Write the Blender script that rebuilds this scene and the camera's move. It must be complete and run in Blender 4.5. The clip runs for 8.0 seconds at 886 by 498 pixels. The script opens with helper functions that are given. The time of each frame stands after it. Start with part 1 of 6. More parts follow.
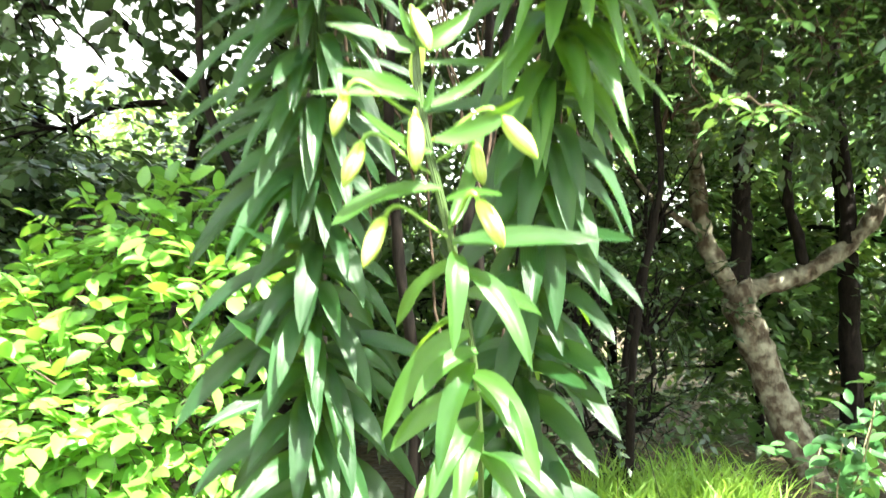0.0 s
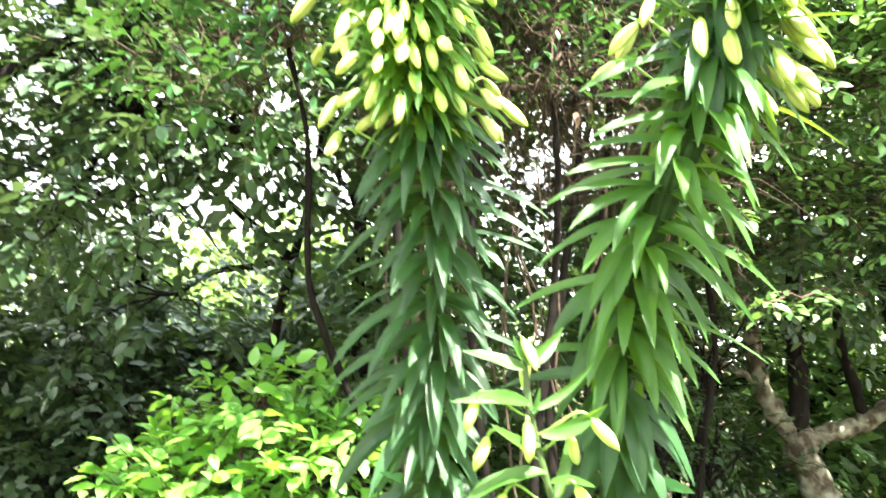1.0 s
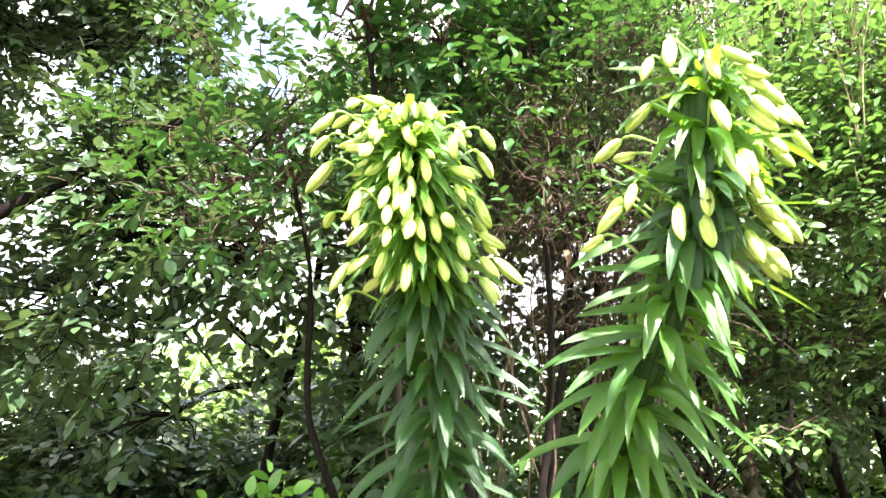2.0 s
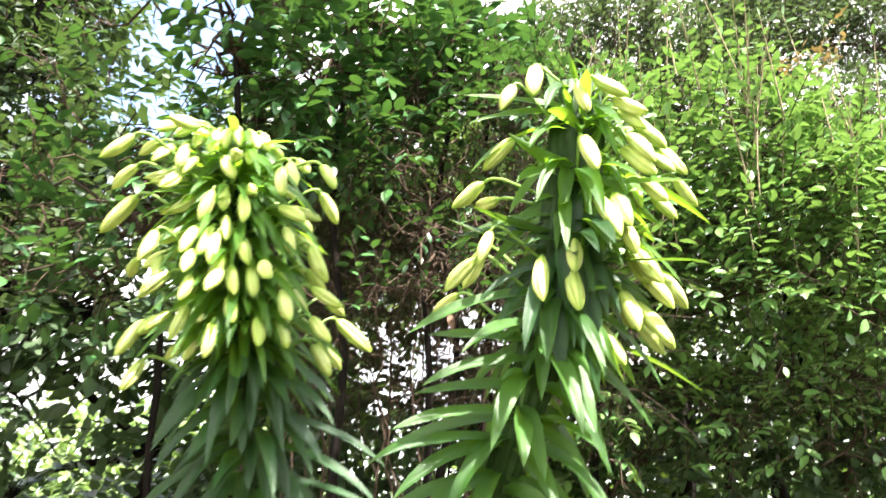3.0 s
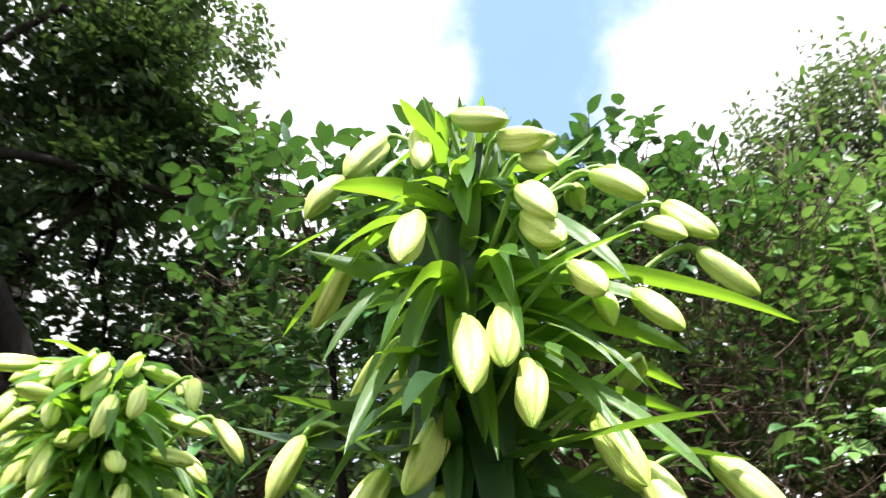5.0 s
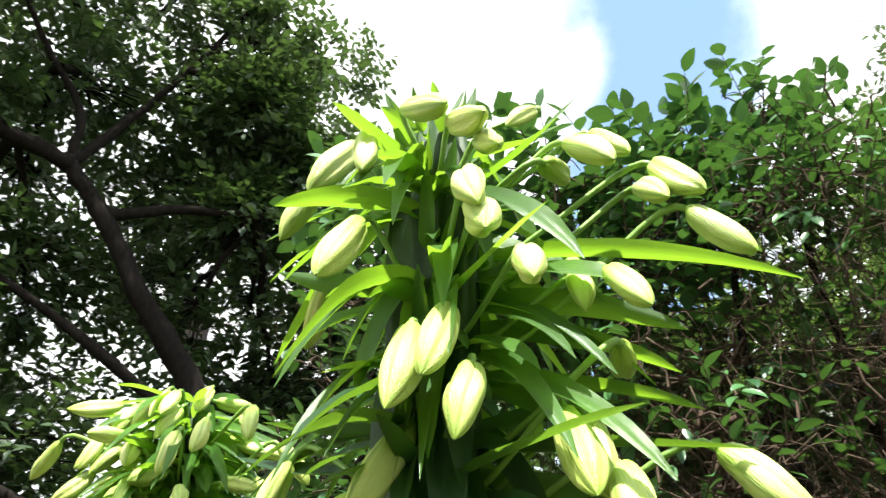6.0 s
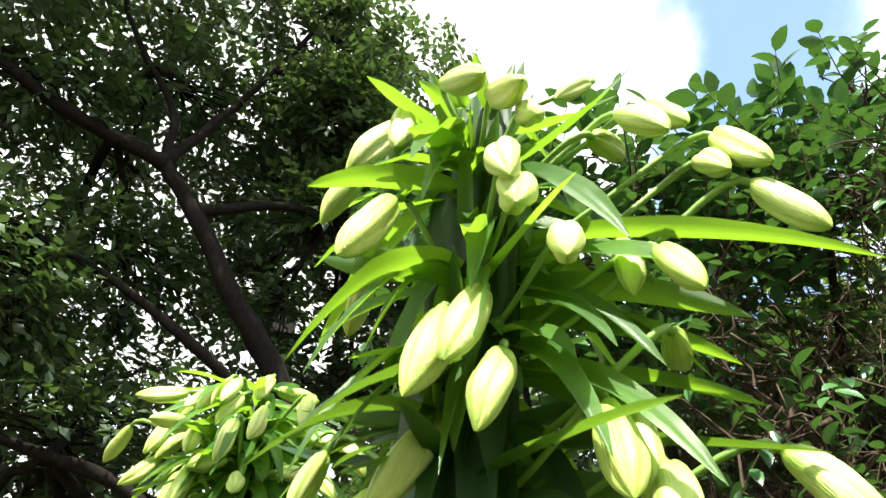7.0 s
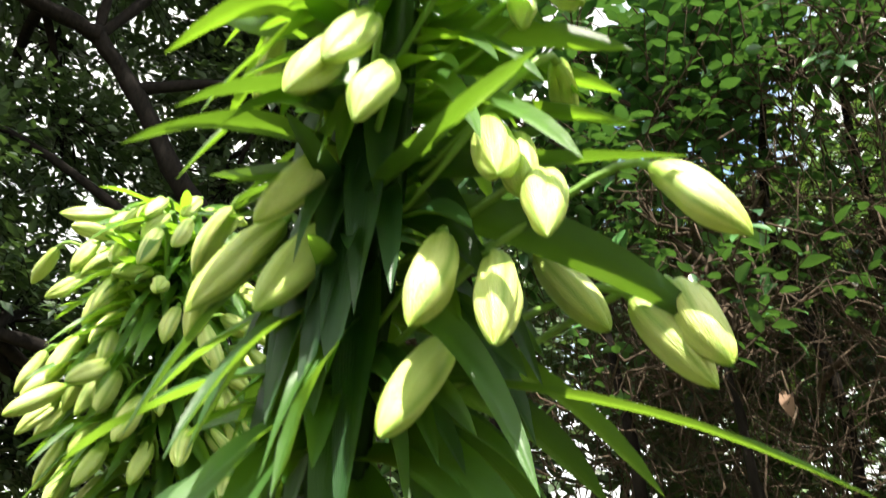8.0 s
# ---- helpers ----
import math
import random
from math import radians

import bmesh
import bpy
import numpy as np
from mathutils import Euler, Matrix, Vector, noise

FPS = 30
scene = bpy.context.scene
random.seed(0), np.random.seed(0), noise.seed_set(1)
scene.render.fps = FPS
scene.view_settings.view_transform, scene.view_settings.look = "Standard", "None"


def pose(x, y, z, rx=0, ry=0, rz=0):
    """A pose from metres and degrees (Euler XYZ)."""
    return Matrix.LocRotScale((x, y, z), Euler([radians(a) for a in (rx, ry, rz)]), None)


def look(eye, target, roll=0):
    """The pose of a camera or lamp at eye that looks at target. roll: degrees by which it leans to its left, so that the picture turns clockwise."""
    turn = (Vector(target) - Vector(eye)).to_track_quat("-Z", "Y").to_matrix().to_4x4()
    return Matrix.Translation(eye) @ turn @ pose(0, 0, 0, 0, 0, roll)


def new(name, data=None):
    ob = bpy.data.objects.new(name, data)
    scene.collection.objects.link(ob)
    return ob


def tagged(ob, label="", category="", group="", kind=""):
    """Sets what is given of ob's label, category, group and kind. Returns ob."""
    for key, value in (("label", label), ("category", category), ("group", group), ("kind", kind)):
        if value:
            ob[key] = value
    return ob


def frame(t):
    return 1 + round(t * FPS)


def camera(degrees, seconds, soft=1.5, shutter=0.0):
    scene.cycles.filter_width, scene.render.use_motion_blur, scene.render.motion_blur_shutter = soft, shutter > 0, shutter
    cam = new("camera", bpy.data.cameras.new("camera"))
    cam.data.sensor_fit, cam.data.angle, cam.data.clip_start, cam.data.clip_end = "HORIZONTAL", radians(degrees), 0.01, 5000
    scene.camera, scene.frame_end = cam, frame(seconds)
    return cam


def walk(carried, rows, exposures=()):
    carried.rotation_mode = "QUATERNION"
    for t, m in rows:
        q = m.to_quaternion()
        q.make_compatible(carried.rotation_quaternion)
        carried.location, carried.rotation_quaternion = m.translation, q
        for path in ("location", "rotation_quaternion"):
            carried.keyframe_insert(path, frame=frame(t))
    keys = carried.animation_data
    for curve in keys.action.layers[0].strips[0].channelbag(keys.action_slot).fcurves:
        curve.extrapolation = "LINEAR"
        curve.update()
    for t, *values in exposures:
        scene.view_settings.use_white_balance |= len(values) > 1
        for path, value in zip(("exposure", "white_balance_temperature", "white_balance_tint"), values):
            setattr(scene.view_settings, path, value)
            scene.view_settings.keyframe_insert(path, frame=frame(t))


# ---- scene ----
cam = camera(62.9, 8.0, soft=1.4, shutter=0.3)
PATH = [
    (0, (0.009, 0.018, 1.258), (0.001, 2.018, 1.256), 1.1),
    (0.5, (-0.008, -0.225, 1.437), (-0.08, 1.771, 1.534), 1.9),
    (1, (-0.081, -0.342, 1.534), (-0.232, 1.633, 1.809), 0.7),
    (1.2, (-0.099, -0.383, 1.553), (-0.276, 1.579, 1.898), -0.7),
    (2.3, (-0.095, -0.477, 1.656), (-0.182, 1.433, 2.241), 1.6),
    (2.5, (-0.078, -0.448, 1.655), (-0.094, 1.456, 2.267), 1.0),
    (3, (0.061, -0.199, 1.705), (0.148, 1.666, 2.421), 0.3),
    (3.5, (0.185, 0.053, 1.8), (0.254, 1.817, 2.74), 1.5),
    (4, (0.24, 0.251, 1.827), (0.298, 1.913, 2.939), -4.4),
    (4.5, (0.403, 0.353, 1.859), (0.172, 1.905, 3.098), -2.9),
    (5, (0.541, 0.406, 1.899), (-0.123, 1.831, 3.136), 0.7),
    (5.2, (0.566, 0.42, 1.897), (-0.173, 1.805, 3.137), -0.9),
    (6.3, (0.675, 0.542, 1.958), (-0.455, 1.662, 3.17), 3.9),
    (6.5, (0.674, 0.546, 1.974), (-0.504, 1.618, 3.183), 4.9),
    (7, (0.666, 0.569, 1.943), (-0.541, 1.618, 3.144), 6.8),
    (7.5, (0.689, 0.586, 1.897), (-0.52, 1.739, 2.997), 6.3),
    (8, (0.669, 0.641, 1.842), (-0.538, 1.894, 2.828), 4.6),
]
EXPOSURES = [(0, 3.2, 6550, 4), (0.5, 3.36, 6550, 4), (1, 3.33, 6550, 5), (2.5, 2.7, 6550, 16), (3.5, 2.25, 6550, 17), (4.5, 1.64, 6300, 15), (6.5, 1.62, 6450, 8), (8, 1.74, 6750, 7)]
walk(cam, [(t, look(eye, target, roll)) for t, eye, target, roll in PATH], EXPOSURES)

# ---------------------------------------------------------------- light
SUN_DIR = Vector((0.27, -0.39, 0.88)).normalized()
SUN_UP = math.asin(SUN_DIR.z)
SUN_ROUND = math.atan2(SUN_DIR.x, SUN_DIR.y)
sun = new("sun", bpy.data.lights.new("sun", "SUN"))
sun.data.energy, sun.data.angle, sun.data.color = 5.0, radians(0.6), (1.0, 0.95, 0.86)
sun.matrix_world = look(SUN_DIR * 30, (0, 0, 0))


def make_world():
    w = bpy.data.worlds.new("summer_sky")
    w.use_nodes = True
    nt = w.node_tree
    nt.nodes.clear()
    out = nt.nodes.new("ShaderNodeOutputWorld")
    bg = nt.nodes.new("ShaderNodeBackground")
    sky = nt.nodes.new("ShaderNodeTexSky")
    sky.sky_type, sky.sun_disc = "NISHITA", False
    sky.sun_elevation, sky.sun_rotation = SUN_UP, SUN_ROUND
    sky.air_density, sky.dust_density = 1.0, 0.6
    gain = nt.nodes.new("ShaderNodeMix")
    gain.data_type, gain.blend_type = "RGBA", "MULTIPLY"
    gain.inputs["Factor"].default_value = 1.0
    gain.inputs["B"].default_value = (0.138, 0.150, 0.147, 1)
    co = nt.nodes.new("ShaderNodeTexCoord")
    # bright broken cloud with one long gap of blue
    gap = nt.nodes.new("ShaderNodeVectorMath")
    gap.operation = "DOT_PRODUCT"
    gap.inputs[1].default_value = GAP_NORMAL
    warp = nt.nodes.new("ShaderNodeTexNoise")
    warp.inputs["Scale"].default_value, warp.inputs["Detail"].default_value = 5.0, 6.0
    warp.inputs["Roughness"].default_value = 0.55
    fine = nt.nodes.new("ShaderNodeTexNoise")
    fine.inputs["Scale"].default_value, fine.inputs["Detail"].default_value = 2.2, 8.0
    sub = nt.nodes.new("ShaderNodeMath")
    sub.operation = "MULTIPLY_ADD"
    sub.inputs[1].default_value, sub.inputs[2].default_value = 0.24, -0.12
    add = nt.nodes.new("ShaderNodeMath")
    ab = nt.nodes.new("ShaderNodeMath")
    ab.operation = "ABSOLUTE"
    ramp = nt.nodes.new("ShaderNodeMapRange")
    ramp.interpolation_type = "SMOOTHSTEP"
    ramp.inputs["From Min"].default_value, ramp.inputs["From Max"].default_value = 0.075, 0.185
    ramp.inputs["To Min"].default_value = 0.06
    thick = nt.nodes.new("ShaderNodeMapRange")
    thick.inputs["From Min"].default_value, thick.inputs["From Max"].default_value = 0.30, 0.62
    thick.inputs["To Min"].default_value, thick.inputs["To Max"].default_value = 0.74, 1.0
    mul = nt.nodes.new("ShaderNodeMath")
    mul.operation = "MULTIPLY"
    mix = nt.nodes.new("ShaderNodeMix")
    mix.data_type = "RGBA"
    mix.inputs["B"].default_value = (0.73, 0.725, 0.70, 1)
    # the cloud closes towards the horizon
    split = nt.nodes.new("ShaderNodeSeparateXYZ")
    low = nt.nodes.new("ShaderNodeMapRange")
    low.inputs["From Min"].default_value, low.inputs["From Max"].default_value = 0.30, 0.46
    low.inputs["To Min"].default_value, low.inputs["To Max"].default_value = 1.0, 0.0
    close = nt.nodes.new("ShaderNodeMath")
    close.operation = "MAXIMUM"
    ln = nt.links.new
    ln(co.outputs["Generated"], split.inputs["Vector"])
    ln(split.outputs["Z"], low.inputs["Value"])
    ln(low.outputs["Result"], close.inputs[1])
    ln(co.outputs["Generated"], gap.inputs[0])
    ln(co.outputs["Generated"], warp.inputs["Vector"])
    ln(co.outputs["Generated"], fine.inputs["Vector"])
    ln(warp.outputs["Fac"], sub.inputs[0])
    ln(gap.outputs["Value"], add.inputs[0])
    ln(sub.outputs[0], add.inputs[1])
    ln(add.outputs[0], ab.inputs[0])
    ln(ab.outputs[0], ramp.inputs["Value"])
    ln(fine.outputs["Fac"], thick.inputs["Value"])
    ln(ramp.outputs["Result"], close.inputs[0])
    ln(close.outputs[0], mul.inputs[0])
    ln(thick.outputs["Result"], mul.inputs[1])
    ln(sky.outputs["Color"], gain.inputs["A"])
    ln(gain.outputs["Result"], mix.inputs["A"])
    ln(mul.outputs[0], mix.inputs["Factor"])
    ln(mix.outputs["Result"], bg.inputs["Color"])
    ln(bg.outputs["Background"], out.inputs["Surface"])
    scene.world = w


GAP_NORMAL = (-0.839, -0.498, 0.219)
make_world()


# ---------------------------------------------------------------- materials
def nodes_of(name):
    m = bpy.data.materials.new(name)
    m.use_nodes = True
    nt = m.node_tree
    return m, nt, nt.nodes["Principled BSDF"], nt.nodes["Material Output"]


def ramp_node(nt, stops):
    r = nt.nodes.new("ShaderNodeValToRGB")
    e = r.color_ramp.elements
    e[0].position, e[0].color = stops[0][0], (*stops[0][1], 1)
    e[1].position, e[1].color = stops[-1][0], (*stops[-1][1], 1)
    for p, c in stops[1:-1]:
        e.new(p).color = (*c, 1)
    return r


def leaf_material(name, dark, light, back, through_light=0.35, rough=0.42, veins=0.0, patch=9.0, spread=1.0, relief=0.25, old=None, own=False, gloss=0.55):
    """Foliage: each leaf takes its own shade, mottled at two scales, and lets some light through."""
    m, nt, b, out = nodes_of(name)
    ln = nt.links.new
    geo = nt.nodes.new("ShaderNodeNewGeometry")
    tex = nt.nodes.new("ShaderNodeTexNoise")
    tex.inputs["Scale"].default_value, tex.inputs["Detail"].default_value = patch, 5.0
    co = nt.nodes.new("ShaderNodeTexCoord")
    ln(co.outputs["Object"], tex.inputs["Vector"])
    fine = nt.nodes.new("ShaderNodeTexNoise")
    fine.inputs["Scale"].default_value, fine.inputs["Detail"].default_value = 160.0, 3.0
    ln(co.outputs["Object"], fine.inputs["Vector"])
    mixer = nt.nodes.new("ShaderNodeMath")
    mixer.operation = "MULTIPLY_ADD"
    mixer.inputs[1].default_value = 0.55 * spread
    if own:
        info = nt.nodes.new("ShaderNodeObjectInfo")
        ln(info.outputs["Random"], mixer.inputs[0])
    else:
        ln(geo.outputs["Random Per Island"], mixer.inputs[0])
    ln(tex.outputs["Fac"], mixer.inputs[2])
    less = nt.nodes.new("ShaderNodeMath")
    less.operation = "MULTIPLY_ADD"
    less.inputs[1].default_value, less.inputs[2].default_value = 0.25, -0.37
    ln(fine.outputs["Fac"], less.inputs[0])
    plus = nt.nodes.new("ShaderNodeMath")
    ln(mixer.outputs[0], plus.inputs[0])
    ln(less.outputs[0], plus.inputs[1])
    tone = ramp_node(nt, [(0.12, dark), (0.75, light)] + ([(0.98, old)] if old else []))
    ln(plus.outputs[0], tone.inputs["Fac"])
    colour = tone.outputs["Color"]
    height = fine.outputs["Fac"]
    if veins:
        uv = nt.nodes.new("ShaderNodeUVMap")
        wave = nt.nodes.new("ShaderNodeTexWave")
        wave.wave_type, wave.bands_direction = "BANDS", "X"
        wave.inputs["Scale"].default_value, wave.inputs["Distortion"].default_value = 2.6, 0.4
        ln(uv.outputs["UV"], wave.inputs["Vector"])
        vein = nt.nodes.new("ShaderNodeMix")
        vein.data_type, vein.blend_type = "RGBA", "MULTIPLY"
        vein.inputs["B"].default_value = (0.72, 0.78, 0.70, 1)
        amount = nt.nodes.new("ShaderNodeMath")
        amount.operation = "MULTIPLY"
        amount.inputs[1].default_value = veins
        ln(wave.outputs["Fac"], amount.inputs[0])
        ln(amount.outputs[0], vein.inputs["Factor"])
        ln(colour, vein.inputs["A"])
        colour, height = vein.outputs["Result"], wave.outputs["Fac"]
    ln(colour, b.inputs["Base Color"])
    b.inputs["Roughness"].default_value = rough
    b.inputs["Specular IOR Level"].default_value = gloss
    bump = nt.nodes.new("ShaderNodeBump")
    bump.inputs["Strength"].default_value, bump.inputs["Distance"].default_value = relief, 0.002
    ln(height, bump.inputs["Height"])
    ln(bump.outputs["Normal"], b.inputs["Normal"])
    tr = nt.nodes.new("ShaderNodeBsdfTranslucent")
    glow = nt.nodes.new("ShaderNodeMix")
    glow.data_type, glow.blend_type = "RGBA", "MIX"
    glow.inputs["Factor"].default_value = 0.65
    glow.inputs["B"].default_value = (*back, 1)
    ln(colour, glow.inputs["A"])
    ln(glow.outputs["Result"], tr.inputs["Color"])
    ms = nt.nodes.new("ShaderNodeMixShader")
    ms.inputs["Fac"].default_value = through_light
    ln(b.outputs["BSDF"], ms.inputs[1])
    ln(tr.outputs["BSDF"], ms.inputs[2])
    ln(ms.outputs["Shader"], out.inputs["Surface"])
    return m


def bark_material(name, dark, light, lichen=None, scale=14.0):
    m, nt, b, out = nodes_of(name)
    ln = nt.links.new
    co = nt.nodes.new("ShaderNodeTexCoord")
    stretch = nt.nodes.new("ShaderNodeMapping")
    stretch.inputs["Scale"].default_value = (1, 1, 0.3)
    ln(co.outputs["Object"], stretch.inputs["Vector"])
    grain = nt.nodes.new("ShaderNodeTexNoise")
    grain.inputs["Scale"].default_value, grain.inputs["Detail"].default_value = scale * 3, 8.0
    grain.inputs["Roughness"].default_value = 0.65
    ln(stretch.outputs["Vector"], grain.inputs["Vector"])
    tone = ramp_node(nt, [(0.32, dark), (0.68, light)])
    ln(grain.outputs["Fac"], tone.inputs["Fac"])
    colour = tone.outputs["Color"]
    if lichen:
        blot = nt.nodes.new("ShaderNodeTexNoise")
        blot.inputs["Scale"].default_value, blot.inputs["Detail"].default_value = scale, 6.0
        ln(co.outputs["Object"], blot.inputs["Vector"])
        mask = nt.nodes.new("ShaderNodeMapRange")
        mask.inputs["From Min"].default_value, mask.inputs["From Max"].default_value = 0.43, 0.66
        ln(blot.outputs["Fac"], mask.inputs["Value"])
        mix = nt.nodes.new("ShaderNodeMix")
        mix.data_type = "RGBA"
        mix.inputs["B"].default_value = (*lichen, 1)
        ln(mask.outputs["Result"], mix.inputs["Factor"])
        ln(colour, mix.inputs["A"])
        colour = mix.outputs["Result"]
    ln(colour, b.inputs["Base Color"])
    b.inputs["Roughness"].default_value = 0.9
    b.inputs["Specular IOR Level"].default_value = 0.12
    bump = nt.nodes.new("ShaderNodeBump")
    bump.inputs["Strength"].default_value, bump.inputs["Distance"].default_value = 0.7, 0.01
    ln(grain.outputs["Fac"], bump.inputs["Height"])
    ln(bump.outputs["Normal"], b.inputs["Normal"])
    return m


def bud_material():
    """Waxy pale buds: yellow-white ridges, greener furrows and ends, light scattered inside."""
    m, nt, b, out = nodes_of("lily_bud")
    ln = nt.links.new
    uv = nt.nodes.new("ShaderNodeUVMap")
    sep = nt.nodes.new("ShaderNodeSeparateXYZ")
    ln(uv.outputs["UV"], sep.inputs["Vector"])
    ends = ramp_node(nt, [(0.0, (0.24, 0.40, 0.04)), (0.15, (0.50, 0.60, 0.15)), (0.5, (0.73, 0.76, 0.31)), (0.86, (0.61, 0.67, 0.21)), (1.0, (0.34, 0.48, 0.06))])
    ln(sep.outputs["Y"], ends.inputs["Fac"])
    tri = nt.nodes.new("ShaderNodeMath")
    tri.operation = "PINGPONG"
    tri.inputs[1].default_value = 1.0 / 6.0
    ln(sep.outputs["X"], tri.inputs[0])
    seam = nt.nodes.new("ShaderNodeMapRange")
    seam.inputs["From Min"].default_value, seam.inputs["From Max"].default_value = 0.0, 0.040
    seam.inputs["To Min"].default_value, seam.inputs["To Max"].default_value = 0.80, 0.0
    ln(tri.outputs[0], seam.inputs["Value"])
    noise_t = nt.nodes.new("ShaderNodeTexNoise")
    co = nt.nodes.new("ShaderNodeTexCoord")
    stretch = nt.nodes.new("ShaderNodeMapping")
    stretch.inputs["Scale"].default_value = (9, 9, 1.4)
    ln(co.outputs["Object"], stretch.inputs["Vector"])
    ln(stretch.outputs["Vector"], noise_t.inputs["Vector"])
    noise_t.inputs["Scale"].default_value, noise_t.inputs["Detail"].default_value = 3.0, 6.0
    info = nt.nodes.new("ShaderNodeObjectInfo")
    mix = nt.nodes.new("ShaderNodeMix")
    mix.data_type = "RGBA"
    mix.inputs["B"].default_value = (0.22, 0.37, 0.05, 1)
    ln(seam.outputs["Result"], mix.inputs["Factor"])
    ln(ends.outputs["Color"], mix.inputs["A"])
    vary = nt.nodes.new("ShaderNodeMix")
    vary.data_type, vary.blend_type = "RGBA", "MULTIPLY"
    shade = ramp_node(nt, [(0.3, (0.80, 0.88, 0.70)), (0.7, (1.0, 1.0, 1.0))])
    ln(noise_t.outputs["Fac"], shade.inputs["Fac"])
    vary.inputs["Factor"].default_value = 1.0
    ln(mix.outputs["Result"], vary.inputs["A"])
    ln(shade.outputs["Color"], vary.inputs["B"])
    own = nt.nodes.new("ShaderNodeMix")
    own.data_type = "RGBA"
    own.inputs["B"].default_value = (0.30, 0.47, 0.06, 1)
    part_of = nt.nodes.new("ShaderNodeMath")
    part_of.operation = "MULTIPLY"
    part_of.inputs[1].default_value = 0.45
    ln(info.outputs["Random"], part_of.inputs[0])
    ln(part_of.outputs[0], own.inputs["Factor"])
    ln(vary.outputs["Result"], own.inputs["A"])
    ln(own.outputs["Result"], b.inputs["Base Color"])
    b.inputs["Roughness"].default_value = 0.42
    b.inputs["Subsurface Weight"].default_value = 0.25
    b.inputs["Subsurface Radius"].default_value = (0.010, 0.012, 0.004)
    b.inputs["Subsurface Scale"].default_value = 0.6
    bump = nt.nodes.new("ShaderNodeBump")
    bump.inputs["Strength"].default_value, bump.inputs["Distance"].default_value = 0.5, 0.003
    ln(noise_t.outputs["Fac"], bump.inputs["Height"])
    ln(bump.outputs["Normal"], b.inputs["Normal"])
    return m


def stem_material():
    """Ribbed fleshy stem: dark green with paler streaks along it."""
    m, nt, b, out = nodes_of("lily_stem")
    ln = nt.links.new
    co = nt.nodes.new("ShaderNodeTexCoord")
    stretch = nt.nodes.new("ShaderNodeMapping")
    stretch.inputs["Scale"].default_value = (150, 150, 3.5)
    ln(co.outputs["Object"], stretch.inputs["Vector"])
    streak = nt.nodes.new("ShaderNodeTexNoise")
    streak.inputs["Scale"].default_value, streak.inputs["Detail"].default_value = 1.0, 5.0
    ln(stretch.outputs["Vector"], streak.inputs["Vector"])
    blot = nt.nodes.new("ShaderNodeTexNoise")
    blot.inputs["Scale"].default_value, blot.inputs["Detail"].default_value = 22.0, 5.0
    ln(co.outputs["Object"], blot.inputs["Vector"])
    tone = ramp_node(nt, [(0.30, (0.008, 0.026, 0.005)), (0.55, (0.018, 0.050, 0.009)), (0.72, (0.036, 0.086, 0.016))])
    both = nt.nodes.new("ShaderNodeMath")
    both.operation = "MULTIPLY_ADD"
    both.inputs[1].default_value = 0.45
    half = nt.nodes.new("ShaderNodeMath")
    half.operation = "MULTIPLY"
    half.inputs[1].default_value = 0.55
    ln(streak.outputs["Fac"], half.inputs[0])
    ln(blot.outputs["Fac"], both.inputs[0])
    ln(half.outputs[0], both.inputs[2])
    ln(both.outputs[0], tone.inputs["Fac"])
    ln(tone.outputs["Color"], b.inputs["Base Color"])
    b.inputs["Roughness"].default_value = 0.62
    b.inputs["Specular IOR Level"].default_value = 0.3
    bump = nt.nodes.new("ShaderNodeBump")
    bump.inputs["Strength"].default_value, bump.inputs["Distance"].default_value = 0.4, 0.002
    ln(streak.outputs["Fac"], bump.inputs["Height"])
    ln(bump.outputs["Normal"], b.inputs["Normal"])
    return m


def soil_material():
    m, nt, b, out = nodes_of("leaf_litter")
    ln = nt.links.new
    co = nt.nodes.new("ShaderNodeTexCoord")
    big = nt.nodes.new("ShaderNodeTexNoise")
    big.inputs["Scale"].default_value, big.inputs["Detail"].default_value = 1.4, 6.0
    small = nt.nodes.new("ShaderNodeTexVoronoi")
    small.inputs["Scale"].default_value = 26.0
    ln(co.outputs["Object"], big.inputs["Vector"])
    ln(co.outputs["Object"], small.inputs["Vector"])
    tone = ramp_node(nt, [(0.35, (0.045, 0.030, 0.016)), (0.5, (0.09, 0.065, 0.03)), (0.65, (0.05, 0.08, 0.02))])
    ln(big.outputs["Fac"], tone.inputs["Fac"])
    mix = nt.nodes.new("ShaderNodeMix")
    mix.data_type, mix.blend_type = "RGBA", "OVERLAY"
    mix.inputs["Factor"].default_value = 0.45
    grey = nt.nodes.new("ShaderNodeRGBToBW")
    ln(tone.outputs["Color"], mix.inputs["A"])
    ln(small.outputs["Color"], grey.inputs["Color"])
    ln(grey.outputs["Val"], mix.inputs["B"])
    ln(mix.outputs["Result"], b.inputs["Base Color"])
    b.inputs["Roughness"].default_value = 0.95
    bump = nt.nodes.new("ShaderNodeBump")
    bump.inputs["Strength"].default_value, bump.inputs["Distance"].default_value = 0.8, 0.03
    ln(small.outputs["Distance"], bump.inputs["Height"])
    ln(bump.outputs["Normal"], b.inputs["Normal"])
    return m


